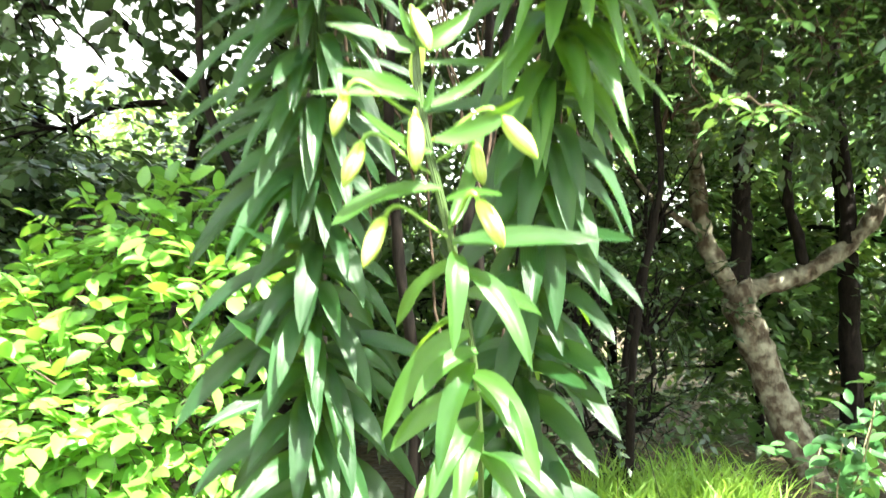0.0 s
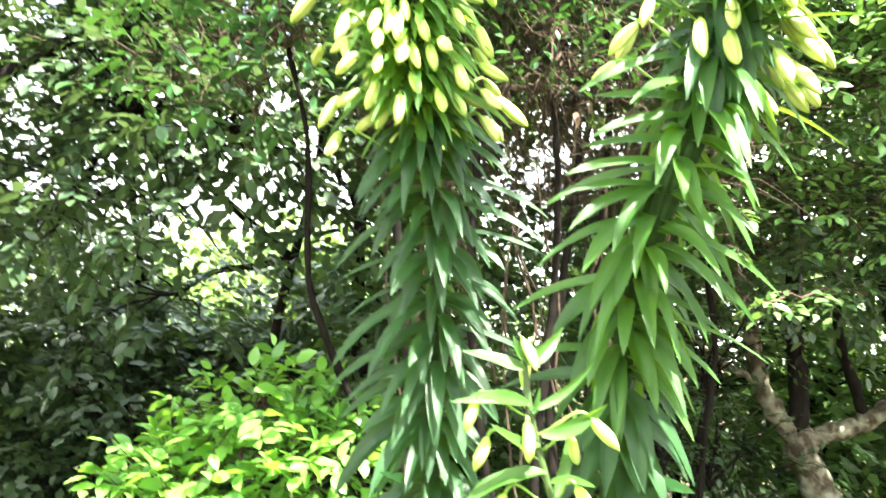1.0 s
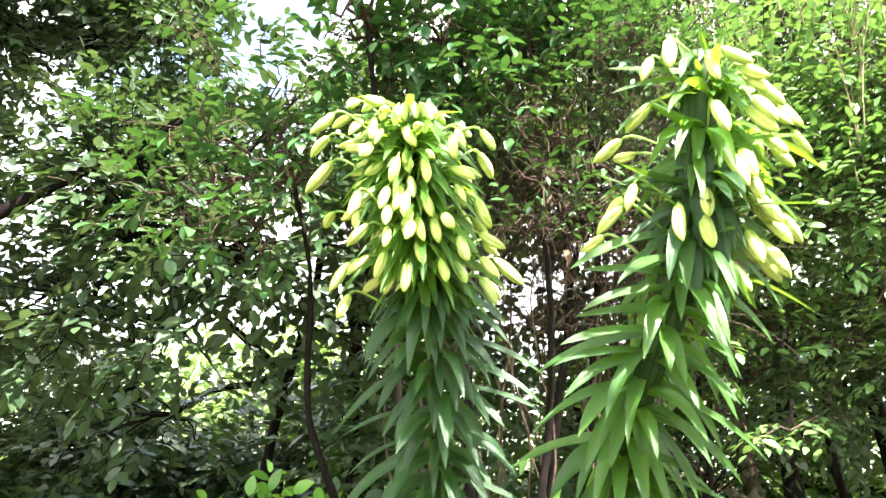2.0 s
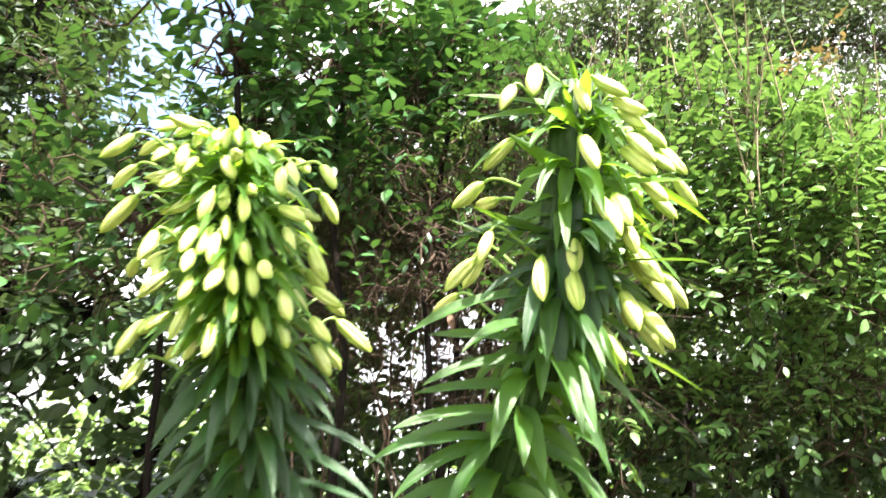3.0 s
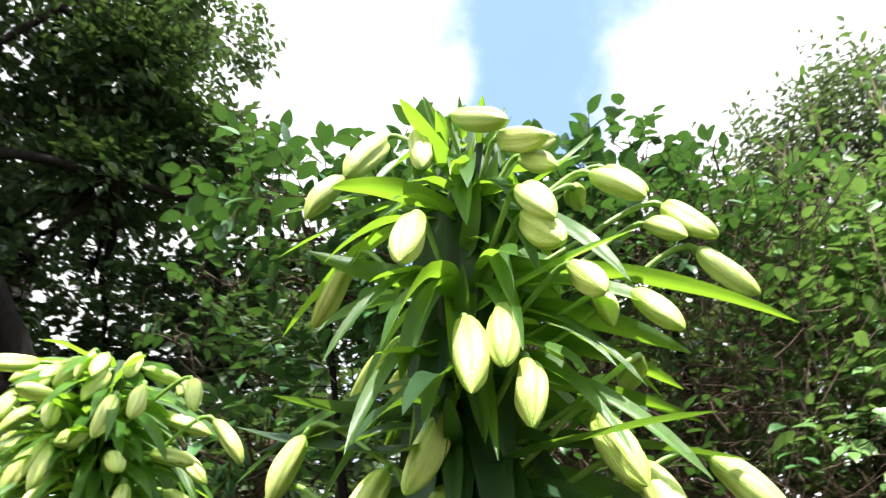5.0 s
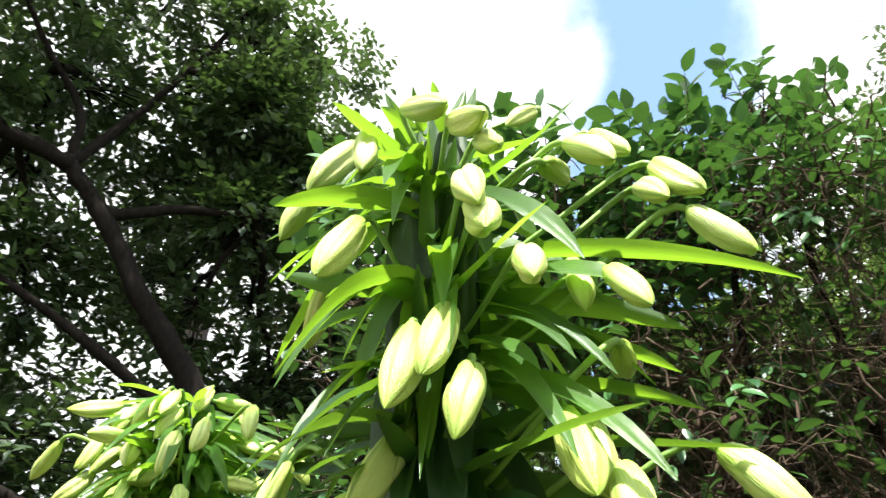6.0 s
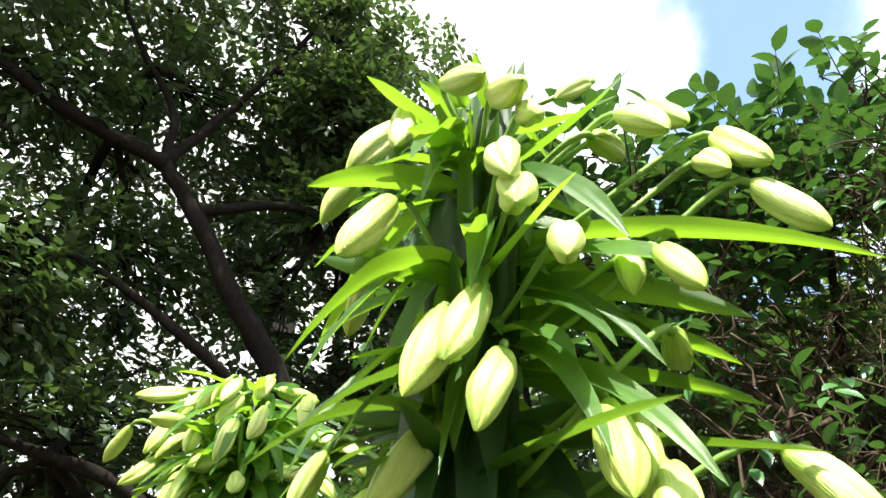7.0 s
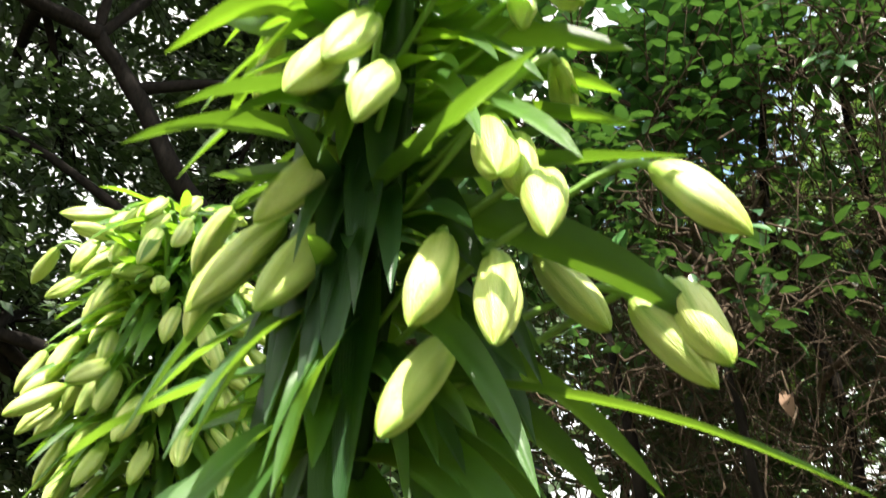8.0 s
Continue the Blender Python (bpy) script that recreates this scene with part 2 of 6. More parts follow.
# lower leaves: part of the shade below the heads is in this colour
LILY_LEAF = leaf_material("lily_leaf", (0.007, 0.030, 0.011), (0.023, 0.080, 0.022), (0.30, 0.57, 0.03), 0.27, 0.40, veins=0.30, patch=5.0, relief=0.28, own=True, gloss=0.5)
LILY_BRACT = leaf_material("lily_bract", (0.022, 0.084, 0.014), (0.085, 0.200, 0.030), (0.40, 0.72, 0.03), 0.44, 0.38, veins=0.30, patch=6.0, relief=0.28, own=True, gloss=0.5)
# gives lily_b's mid-stem leaves their sunlight by colour; lily_c's own lighter green
LILY_LIGHTER = leaf_material("lily_lighter_leaf", (0.017, 0.067, 0.016), (0.066, 0.170, 0.034), (0.40, 0.68, 0.04), 0.40, 0.36, veins=0.28, patch=6.0, relief=0.26, own=True, gloss=0.5)
LILY_STEM = stem_material()
SLIM_STEM = leaf_material("slim_stem", (0.022, 0.040, 0.012), (0.060, 0.105, 0.026), (0.12, 0.2, 0.04), 0.05, 0.5, patch=30.0)
STALK = leaf_material("bud_stalk", (0.10, 0.23, 0.030), (0.24, 0.42, 0.07), (0.3, 0.45, 0.05), 0.08, 0.45, patch=30.0)
LILY_BUD = bud_material()
SHRUB_LEAF = leaf_material("shrub_leaf", (0.012, 0.046, 0.018), (0.056, 0.150, 0.044), (0.20, 0.44, 0.05), 0.12, 0.30, spread=1.5, gloss=0.5)
HEDGE_LEAF = leaf_material("hedge_leaf", (0.019, 0.064, 0.025), (0.140, 0.280, 0.076), (0.28, 0.48, 0.07), 0.20, 0.28, spread=1.6, gloss=0.55)
DEEP_LEAF = leaf_material("deep_leaf", (0.025, 0.068, 0.021), (0.088, 0.175, 0.044), (0.24, 0.38, 0.05), 0.28, 0.36, gloss=0.7)
# for leaves in shade: the darkness is put into their colour
SHADED_LEAF = leaf_material("shaded_leaf", (0.012, 0.030, 0.013), (0.042, 0.080, 0.027), (0.16, 0.28, 0.05), 0.20, 0.5)
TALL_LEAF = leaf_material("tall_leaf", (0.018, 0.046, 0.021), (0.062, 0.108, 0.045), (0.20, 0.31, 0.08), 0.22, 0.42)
BUSH_LEAF = leaf_material("bush_leaf", (0.062, 0.205, 0.034), (0.205, 0.415, 0.080), (0.38, 0.67, 0.05), 0.40, 0.36)
# pale because the distant sunlight is put into the leaf colour
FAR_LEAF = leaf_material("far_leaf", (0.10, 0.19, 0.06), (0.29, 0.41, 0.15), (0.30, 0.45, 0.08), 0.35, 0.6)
GRASS = leaf_material("grass_blade", (0.10, 0.22, 0.03), (0.25, 0.42, 0.07), (0.40, 0.58, 0.06), 0.40, 0.5)
# near-black: the shade on trunks and limbs is put into the bark colour
BARK = bark_material("shaded_bark", (0.004, 0.0034, 0.003), (0.016, 0.0125, 0.010))
BARK_PALE = bark_material("lichen_bark", (0.03, 0.022, 0.015), (0.10, 0.078, 0.055), (0.25, 0.24, 0.18), 15.0)
TWIG = bark_material("twig_bark", (0.030, 0.022, 0.016), (0.105, 0.075, 0.053), None, 30.0)
YOUNG_LEAF = leaf_material("young_leaf", (0.12, 0.085, 0.035), (0.26, 0.165, 0.075), (0.36, 0.24, 0.07), 0.2, 0.35)
DRY_LEAF = leaf_material("dry_leaf", (0.11, 0.062, 0.036), (0.24, 0.14, 0.085), (0.4, 0.22, 0.1), 0.2, 0.7)
SHOOT = bark_material("shoot_bark", (0.16, 0.13, 0.08), (0.36, 0.31, 0.20), None, 30.0)
SOIL = soil_material()


# ---------------------------------------------------------------- mesh helpers
RNG = np.random.default_rng(7)


def unit(a):
    return a / np.maximum(np.linalg.norm(a, axis=-1, keepdims=True), 1e-9)


def mesh_from(name, verts, tris, material, uv=None):
    """A mesh of triangles from arrays."""
    me = bpy.data.meshes.new(name)
    verts, tris = np.asarray(verts, np.float32), np.asarray(tris, np.int32)
    me.vertices.add(len(verts))
    me.vertices.foreach_set("co", verts.ravel())
    me.loops.add(tris.size)
    me.loops.foreach_set("vertex_index", tris.ravel())
    me.polygons.add(len(tris))
    me.polygons.foreach_set("loop_start", np.arange(0, tris.size, 3, dtype=np.int32))
    me.polygons.foreach_set("use_smooth", np.ones(len(tris), bool))
    if uv is not None:
        layer = me.uv_layers.new(name="UVMap")
        layer.data.foreach_set("uv", np.asarray(uv, np.float32)[tris.ravel()].ravel())
    me.update(calc_edges=True)
    me.materials.append(material)
    return me


def thing(name, place, label, category, group="", kind=""):
    ob = new(name)
    ob.empty_display_size = 0.1
    ob.location = place
    return tagged(ob, label, category, group, kind)


def hang(ob, parent):
    """Makes ob a part of parent and keeps it where it is; all parents here are only moved, never turned."""
    ob.parent = parent
    up, shift = parent, Vector((0, 0, 0))
    while up is not None:
        shift += up.location
        up = up.parent
    ob.matrix_parent_inverse = Matrix.Translation(-shift)
    return ob


def part(name, me, parent, label=""):
    return tagged(hang(new(name, me), parent), label)


def hang_in(ob, parent):
    """Makes ob a piece of a part that itself lies unmoved under its thing."""
    ob.parent = parent
    return ob


def part_mesh(name, v, t, material):
    return new(name, mesh_from(name, v, t, material))


class Pile:
    """Collects triangles of many small pieces of one part."""

    def __init__(self):
        self.v, self.t, self.n = [], [], 0

    def add(self, v, t):
        v = np.asarray(v, float).reshape(-1, 3)
        self.v.append(v)
        self.t.append(np.asarray(t).reshape(-1, 3) + self.n)
        self.n += len(v)

    def mesh(self, name, material):
        return mesh_from(name, np.concatenate(self.v), np.concatenate(self.t), material)


def tube(points, radii, sides=7, flat=1.0):
    """A tapered round or flattened tube along points."""
    p = np.asarray(points, float)
    r = np.broadcast_to(np.asarray(radii, float), len(p))
    d = unit(np.gradient(p, axis=0))
    ref = np.tile((0.0, 1.0, 0.0) if flat != 1.0 or abs(d[:, 1]).mean() < 0.8 else (1.0, 0, 0), (len(p), 1))
    a = unit(np.cross(d, ref))
    b = np.cross(a, d)
    th = np.linspace(0, 2 * np.pi, sides, endpoint=False)
    ring = p[:, None] + r[:, None, None] * (np.cos(th)[None, :, None] * a[:, None] + flat * np.sin(th)[None, :, None] * b[:, None])
    v = np.concatenate([ring.reshape(-1, 3), p[-1:]])
    i = np.arange(len(p) - 1)[:, None] * sides + np.arange(sides)[None]
    j = np.arange(len(p) - 1)[:, None] * sides + (np.arange(sides)[None] + 1) % sides
    t = np.concatenate([np.stack([i, j, i + sides], -1).reshape(-1, 3), np.stack([j, j + sides, i + sides], -1).reshape(-1, 3)])
    last = (len(p) - 1) * sides
    cap = np.stack([last + np.arange(sides), last + (np.arange(sides) + 1) % sides, np.full(sides, len(p) * sides)], -1)
    return v, np.concatenate([t, cap])


def bend(a, b, lift=0.0, n=8, rough=0.0, rng=RNG):
    """A way from a to b that sags or rises by lift and wanders by rough."""
    a, b = np.asarray(a, float), np.asarray(b, float)
    s = np.linspace(0, 1, n)[:, None]
    p = a + (b - a) * s + np.array((0, 0, lift)) * 4 * s * (1 - s)
    p[1:-1] += rng.normal(0, rough, (n - 2, 3))
    return p


OVAL = (np.array([(0, 0, 0), (0.30, -0.42, 0.03), (0.30, 0, -0.03), (0.30, 0.42, 0.03), (0.66, -0.42, 0.0), (0.66, 0, -0.05), (0.66, 0.42, 0.0), (1.0, 0, -0.12)]),
        np.array([(0, 1, 2), (0, 2, 3), (1, 4, 5), (1, 5, 2), (2, 5, 6), (2, 6, 3), (4, 7, 5), (5, 7, 6)]))
BROAD = (np.array([(0, 0, 0), (0.14, -0.30, 0.035), (0.14, 0, 0.0), (0.14, 0.30, 0.035), (0.40, -0.49, 0.05), (0.40, 0, -0.02), (0.40, 0.49, 0.05), (0.66, -0.40, 0.02), (0.66, 0, -0.05), (0.66, 0.40, 0.02), (0.86, -0.23, -0.05), (0.86, 0, -0.08), (0.86, 0.23, -0.05), (1.0, 0, -0.16)]),
         np.array([(0, 1, 2), (0, 2, 3)] + [q for k in (1, 4, 7) for q in ((k, k + 3, k + 4), (k, k + 4, k + 1), (k + 1, k + 4, k + 5), (k + 1, k + 5, k + 2))] + [(10, 13, 11), (11, 13, 12)]))
LANCE = (np.array([(0, 0, 0), (0.42, -0.5, 0.05), (0.42, 0.5, 0.05), (0.45, 0, -0.03), (1.0, 0, -0.10)]),
         np.array([(0, 1, 3), (0, 3, 2), (1, 4, 3), (3, 4, 2)]))


def leaf_array(pos, way, face, length, width, shape):
    """Many leaves at once: place, direction, upper side, length and width of each."""
    way = unit(way)
    side = unit(np.cross(way, face))
    up = np.cross(side, way)
    loc, tri = shape
    L, W = np.asarray(length)[:, None, None], np.asarray(width)[:, None, None]
    v = pos[:, None] + L * loc[None, :, :1] * way[:, None] + W * loc[None, :, 1:2] * side[:, None] + L * loc[None, :, 2:] * up[:, None]
    k = len(loc)
    t = tri[None] + (np.arange(len(pos)) * k)[:, None, None]
    return v.reshape(-1, 3), t.reshape(-1, 3)


def sprays(anchor, way, twig, count, leaf, ratio, shape, droop=0.25, rng=RNG, flat=0.55, thick=0.0022):
    """Leafy twigs: alternate leaves along each twig and one at its end. Returns leaves and twigs as arrays."""
    n = len(anchor)
    way = unit(way)
    length = twig * rng.uniform(0.65, 1.25, n)
    up = np.tile((0.0, 0.0, 1.0), (n, 1)) + rng.normal(0, 0.25, (n, 3))
    side = unit(np.cross(way, up))
    pos, dirs, face, size = [], [], [], []
    for k in range(count):
        s = (k + 0.7) / count
        p = anchor + way * (length * s)[:, None] - np.array((0, 0, 1.0)) * (droop * length * s * s)[:, None]
        turn = 1 if k % 2 else -1
        last = k == count - 1
        d = way * (1.0 if last else 0.55) + side * (0.0 if last else turn * 0.85) - np.array((0, 0, 0.35 * s)) + rng.normal(0, 0.22, (n, 3))
        pos.append(p)
        dirs.append(d)
        face.append(np.array((0, 0, 1.0)) * flat + up * 0.3 + way * 0.25 + rng.normal(0, 0.33, (n, 3)))
        size.append(leaf * rng.uniform(0.7, 1.15, n) * (0.75 + 0.5 * s * (1.3 - s)))
    size = np.concatenate(size)
    lv, lt = leaf_array(np.concatenate(pos), np.concatenate(dirs), np.concatenate(face), size, size * ratio * rng.uniform(0.85, 1.1, len(size)), shape)
    # the twigs, three-sided
    other = np.cross(way, side)
    rings = []
    for s, r in ((0, 1.0), (0.5, 0.8), (1.0, 0.4)):
        c = anchor + way * (length * s)[:, None] - np.array((0, 0, 1.0)) * (droop * length * s * s)[:, None]
        for a in (0, 2.1, 4.2):
            rings.append(c + thick * r * (math.cos(a) * side + math.sin(a) * other))
    tv = np.stack(rings, 1).reshape(-1, 3)
    q = []
    for ring in (0, 3):
        for a in range(3):
            i, j = ring + a, ring + (a + 1) % 3
            q += [(i, j, i + 3), (j, j + 3, i + 3)]
    tt = (np.array(q)[None] + (np.arange(n) * 9)[:, None, None]).reshape(-1, 3)
    return (lv, lt), (tv, tt)


def in_clump(centre, radius, n, rng=RNG, shell=0.45):
    """Places inside an uneven ellipsoid, more of them near its skin, and the way outwards."""
    d = unit(rng.normal(0, 1, (n, 3)))
    r = rng.uniform(0, 1, n) ** shell
    r *= 0.8 + 0.35 * np.sin(d[:, 0] * 3.1 + centre[0] * 7) * np.sin(d[:, 2] * 3.7 + centre[1] * 5) + rng.uniform(0, 0.25, n)
    return np.asarray(centre) + d * np.asarray(radius) * r[:, None], d


def leafy(parent, clumps, material, twig, count, leaf, ratio, shape, droop=0.25, rise=0.35, flat=0.55, wood=TWIG, roots=None, seed=1, thick=0.0022, bare=0, rough=0.02):
    """Crown of a tree or shrub: clumps of leafy twigs, each clump held by a limb from the nearest root point."""
    rng = np.random.default_rng(seed)
    leaves, twigs = Pile(), Pile()
    for centre, radius, n in clumps:
        at, out = in_clump(centre, radius, n, rng)
        way = out * 0.75 + np.array((0, 0, rise)) + rng.normal(0, 0.35, (n, 3))
        (lv, lt), (tv, tt) = sprays(at, way, twig, count, leaf, ratio, shape, droop, rng, flat, thick)
        leaves.add(lv, lt)
        if thick > 0.0005:
            twigs.add(tv, tt)
        centre = np.asarray(centre, float)
        if roots is not None:
            root = np.asarray(roots, float)[np.argmin(np.linalg.norm(np.asarray(roots, float) - centre, axis=1))]
            core = centre + (root - centre) * 0.25
            r0 = (0.003 if wood is TWIG else 0.010) + 0.022 * float(np.mean(radius))
            twigs.add(*tube(bend(root, core, 0.06, 7, rough, rng), np.linspace(r0 * 1.5, r0 * 0.7, 7), 6))
            for i in range(min(n, 9 + n // 14) if thick > 0.0005 else 7):
                twigs.add(*tube(bend(core, at[i], 0.04, 5, rough * 0.7, rng), np.linspace(r0 * 0.5, max(thick, 0.002), 5), 4))
        for _ in range(bare):
            p = centre + rng.normal(0, 0.55, 3) * radius
            q = p + unit(rng.normal(0, 1, 3) + np.array((0, 0, 0.3))) * rng.uniform(0.15, 0.5) * float(np.mean(radius)) * 2
            twigs.add(*tube(bend(p, q, 0.02, 4, 0.012, rng), np.linspace(0.0035, 0.0012, 4), 4))
    part("crown", leaves.mesh("crown", material), parent)
    tagged(part("branchwork", twigs.mesh("branchwork", wood), parent), kind="stuff")


def woody(parent, name, points, r0, r1, material, sides=12, gnarl=0.012, seed=3, label=""):
    """A trunk or limb with an uneven, gently knotted surface."""
    p = np.asarray(points, float)
    s = np.linspace(0, 1, len(p))
    n = max(10, len(p) * 4)
    u = np.linspace(0, 1, n)
    q = np.stack([np.interp(u, s, p[:, k]) for k in range(3)], 1)
    for _ in range(3):
        q[1:-1] = (q[:-2] + 2 * q[1:-1] + q[2:]) / 4
    rng = np.random.default_rng(seed)
    q[1:-1] += rng.normal(0, gnarl * 0.4, (n - 2, 3))
    v, t = tube(q, np.linspace(r0, r1, n) * rng.uniform(0.92, 1.1, n), sides)
    v[:-1] += rng.normal(0, gnarl * 0.35, (len(v) - 1, 3))
    return part(name, mesh_from(name, v, t, material), parent, label)


# ---------------------------------------------------------------- ground
def ground():
    n = 90
    g = np.linspace(-1, 1, n)
    g = np.sign(g) * np.abs(g) ** 2.4 * 60
    x, y = np.meshgrid(g, g + 3)
    h = np.hypot(x, y - 1.5)
    z = 0.05 * np.sin(x * 1.3 + 1) * np.cos(y * 1.1) - 0.02 + 0.004 * np.maximum(h - 10, 0)
    z[h < 1.2] = 0.0
    v = np.stack([x, y, z], -1).reshape(-1, 3)
    i = (np.arange(n - 1)[:, None] * n + np.arange(n - 1)[None]).ravel()
    t = np.concatenate([np.stack([i, i + 1, i + n], -1), np.stack([i + 1, i + n + 1, i + n], -1)])
    tagged(new("ground", mesh_from("ground", v, t, SOIL)), "dark forest soil with leaf litter and moss", "ground", kind="structure")


ground()


def grass(name, spots, label, tall, seed):
    rng = np.random.default_rng(seed)
    base, way, size, wide = [], [], [], []
    for x, y, rx, ry, n in spots:
        a, r = rng.uniform(0, 6.283, n), np.sqrt(rng.uniform(0, 1, n))
        base.append(np.stack([x + rx * r * np.cos(a), y + ry * r * np.sin(a), np.full(n, -0.02)], 1))
    base = np.concatenate(base)
    n = len(base)
    lean = rng.normal(0, 0.35, (n, 2))
    size = tall * rng.uniform(0.5, 1.25, n)
    wide = rng.uniform(0.006, 0.013, n)
    a = rng.uniform(0, 6.283, n)
    side = np.stack([np.cos(a), np.sin(a), np.zeros(n)], 1)
    rows = []
    for s, w in ((0, 0.7), (0.4, 1.0), (0.75, 0.65), (1.0, 0.04)):
        c = base + np.stack([lean[:, 0] * size * s ** 1.8, lean[:, 1] * size * s ** 1.8, size * (s - 0.22 * s ** 3)], 1)
        rows += [c - side * (wide * w * 0.5)[:, None], c + side * (wide * w * 0.5)[:, None]]
    v = np.stack(rows, 1).reshape(-1, 3)
    q = []
    for k in (0, 2, 4):
        q += [(k, k + 1, k + 2), (k + 1, k + 3, k + 2)]
    t = (np.array(q)[None] + (np.arange(n) * 8)[:, None, None]).reshape(-1, 3)
    tagged(new(name, mesh_from(name, v, t, GRASS)), label, "grass", kind="stuff")


# ---------------------------------------------------------------- woods behind
def far_woods():
    """Sunlit thicket far behind, low towards the open side, higher towards the hill."""
    rng = np.random.default_rng(21)
    leaves = Pile()
    for k in range(150):
        yaw = rng.uniform(-45, 100)
        d = rng.uniform(9, 15)
        top = 1.3 + 0.9 * math.sin(k * 1.7) + (2.6 if yaw < -4 else 0.9) + (1.0 if yaw > 45 else 0.0)
        c = (-math.sin(radians(yaw)) * d, math.cos(radians(yaw)) * d, rng.uniform(0.1, 1.0) * max(top, 0.5))
        at, out = in_clump(c, (1.3, 1.3, 0.9), 170, rng)
        size = rng.uniform(0.10, 0.20, len(at))
        v, t = leaf_array(at, out + rng.normal(0, 0.7, out.shape), np.array((0, 0, 1.0)) + rng.normal(0, 0.5, out.shape), size, size * 0.6, LANCE)
        leaves.add(v, t)
    # a taller, paler stretch seen through the gap between the trees
    for k in range(46):
        yaw = rng.uniform(6, 27)
        d = rng.uniform(9.5, 13)
        c = (-math.sin(radians(yaw)) * d, math.cos(radians(yaw)) * d, rng.uniform(0.6, 3.3))
        at, out = in_clump(c, (0.8, 0.8, 0.5), 120, rng)
        size = rng.uniform(0.12, 0.22, len(at))
        v, t = leaf_array(at, out + rng.normal(0, 0.7, out.shape), np.array((0, 0, 1.0)) + rng.normal(0, 0.5, out.shape), size, size * 0.6, LANCE)
        leaves.add(v, t)
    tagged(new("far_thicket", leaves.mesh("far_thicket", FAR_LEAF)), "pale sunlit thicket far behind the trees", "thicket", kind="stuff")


far_woods()


def dark_tree():
    """The old tree beside the clearing: leaning trunk, level limbs, fine leaves coloured dark for shade."""
    tree = thing("leaning_tree", (-2.45, 3.1, 0), "old leaning tree, bark and fine leaves coloured dark for shade", "tree")
    trunk = [(-2.45, 3.1, -0.1), (-2.58, 2.9, 1.6), (-2.70, 2.70, 3.2), (-2.83, 2.47, 3.81), (-3.02, 2.06, 4.30), (-3.14, 1.76, 4.74), (-3.21, 1.49, 5.02)]
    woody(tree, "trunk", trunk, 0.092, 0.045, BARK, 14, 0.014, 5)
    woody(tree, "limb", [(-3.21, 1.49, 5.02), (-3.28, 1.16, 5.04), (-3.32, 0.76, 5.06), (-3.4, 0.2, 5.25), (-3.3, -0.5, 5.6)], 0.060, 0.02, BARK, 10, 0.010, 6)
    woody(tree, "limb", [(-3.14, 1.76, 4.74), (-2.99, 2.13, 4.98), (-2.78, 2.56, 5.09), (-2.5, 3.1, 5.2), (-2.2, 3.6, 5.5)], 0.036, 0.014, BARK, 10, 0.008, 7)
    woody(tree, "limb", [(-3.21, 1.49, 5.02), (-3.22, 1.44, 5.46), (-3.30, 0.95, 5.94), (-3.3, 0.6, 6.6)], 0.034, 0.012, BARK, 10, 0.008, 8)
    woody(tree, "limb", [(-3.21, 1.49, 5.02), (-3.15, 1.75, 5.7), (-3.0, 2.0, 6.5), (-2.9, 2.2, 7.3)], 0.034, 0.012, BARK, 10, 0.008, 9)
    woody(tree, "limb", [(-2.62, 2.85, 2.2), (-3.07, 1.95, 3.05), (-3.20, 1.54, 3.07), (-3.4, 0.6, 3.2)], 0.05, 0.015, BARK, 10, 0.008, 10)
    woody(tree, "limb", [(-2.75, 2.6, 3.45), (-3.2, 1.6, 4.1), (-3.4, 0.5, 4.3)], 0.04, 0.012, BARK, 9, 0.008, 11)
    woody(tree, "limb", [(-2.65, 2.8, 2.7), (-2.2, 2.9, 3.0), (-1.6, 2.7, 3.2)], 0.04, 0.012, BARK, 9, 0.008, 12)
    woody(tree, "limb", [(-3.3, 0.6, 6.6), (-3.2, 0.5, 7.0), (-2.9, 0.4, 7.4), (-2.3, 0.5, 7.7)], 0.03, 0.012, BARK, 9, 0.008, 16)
    roots = [(-3.28, 1.16, 5.04), (-3.35, 0.3, 5.2), (-2.78, 2.56, 5.09), (-2.3, 3.45, 5.4), (-3.25, 1.2, 5.7), (-3.3, 0.6, 6.5), (-3.05, 1.9, 6.2), (-2.9, 2.2, 7.2), (-3.2, 1.54, 3.07), (-3.3, 1.0, 4.2), (-1.8, 2.8, 3.1), (-2.9, 0.4, 7.4)]
    crown_top = [((-3.1, 2.3, 6.9), (0.75, 0.65, 0.5), 330), ((-3.2, 1.5, 6.9), (0.7, 0.6, 0.6), 280), ((-3.3, 0.6, 6.8), (0.7, 0.7, 0.6), 260),
              ((-3, 2.5, 6.1), (0.6, 0.55, 0.4), 300), ((-3.6, 1.5, 6), (0.6, 0.9, 0.5), 260), ((-3.5, 0.2, 6), (0.6, 0.7, 0.5), 260),
              ((-2.7, 3.1, 5.7), (0.5, 0.45, 0.35), 200), ((-3, 3.2, 7.4), (0.5, 0.5, 0.4), 110), ((-4, 2.6, 5.8), (0.7, 0.7, 0.5), 200),
              ((-4.2, 1, 7.4), (0.8, 1.2, 0.5), 230), ((-3, 2, 7.9), (0.6, 0.6, 0.4), 160), ((-3.3, 1, 7.8), (0.6, 0.6, 0.4), 160),
              ((-3.6, 1.3, 6.6), (0.45, 0.4, 0.25), 90)]
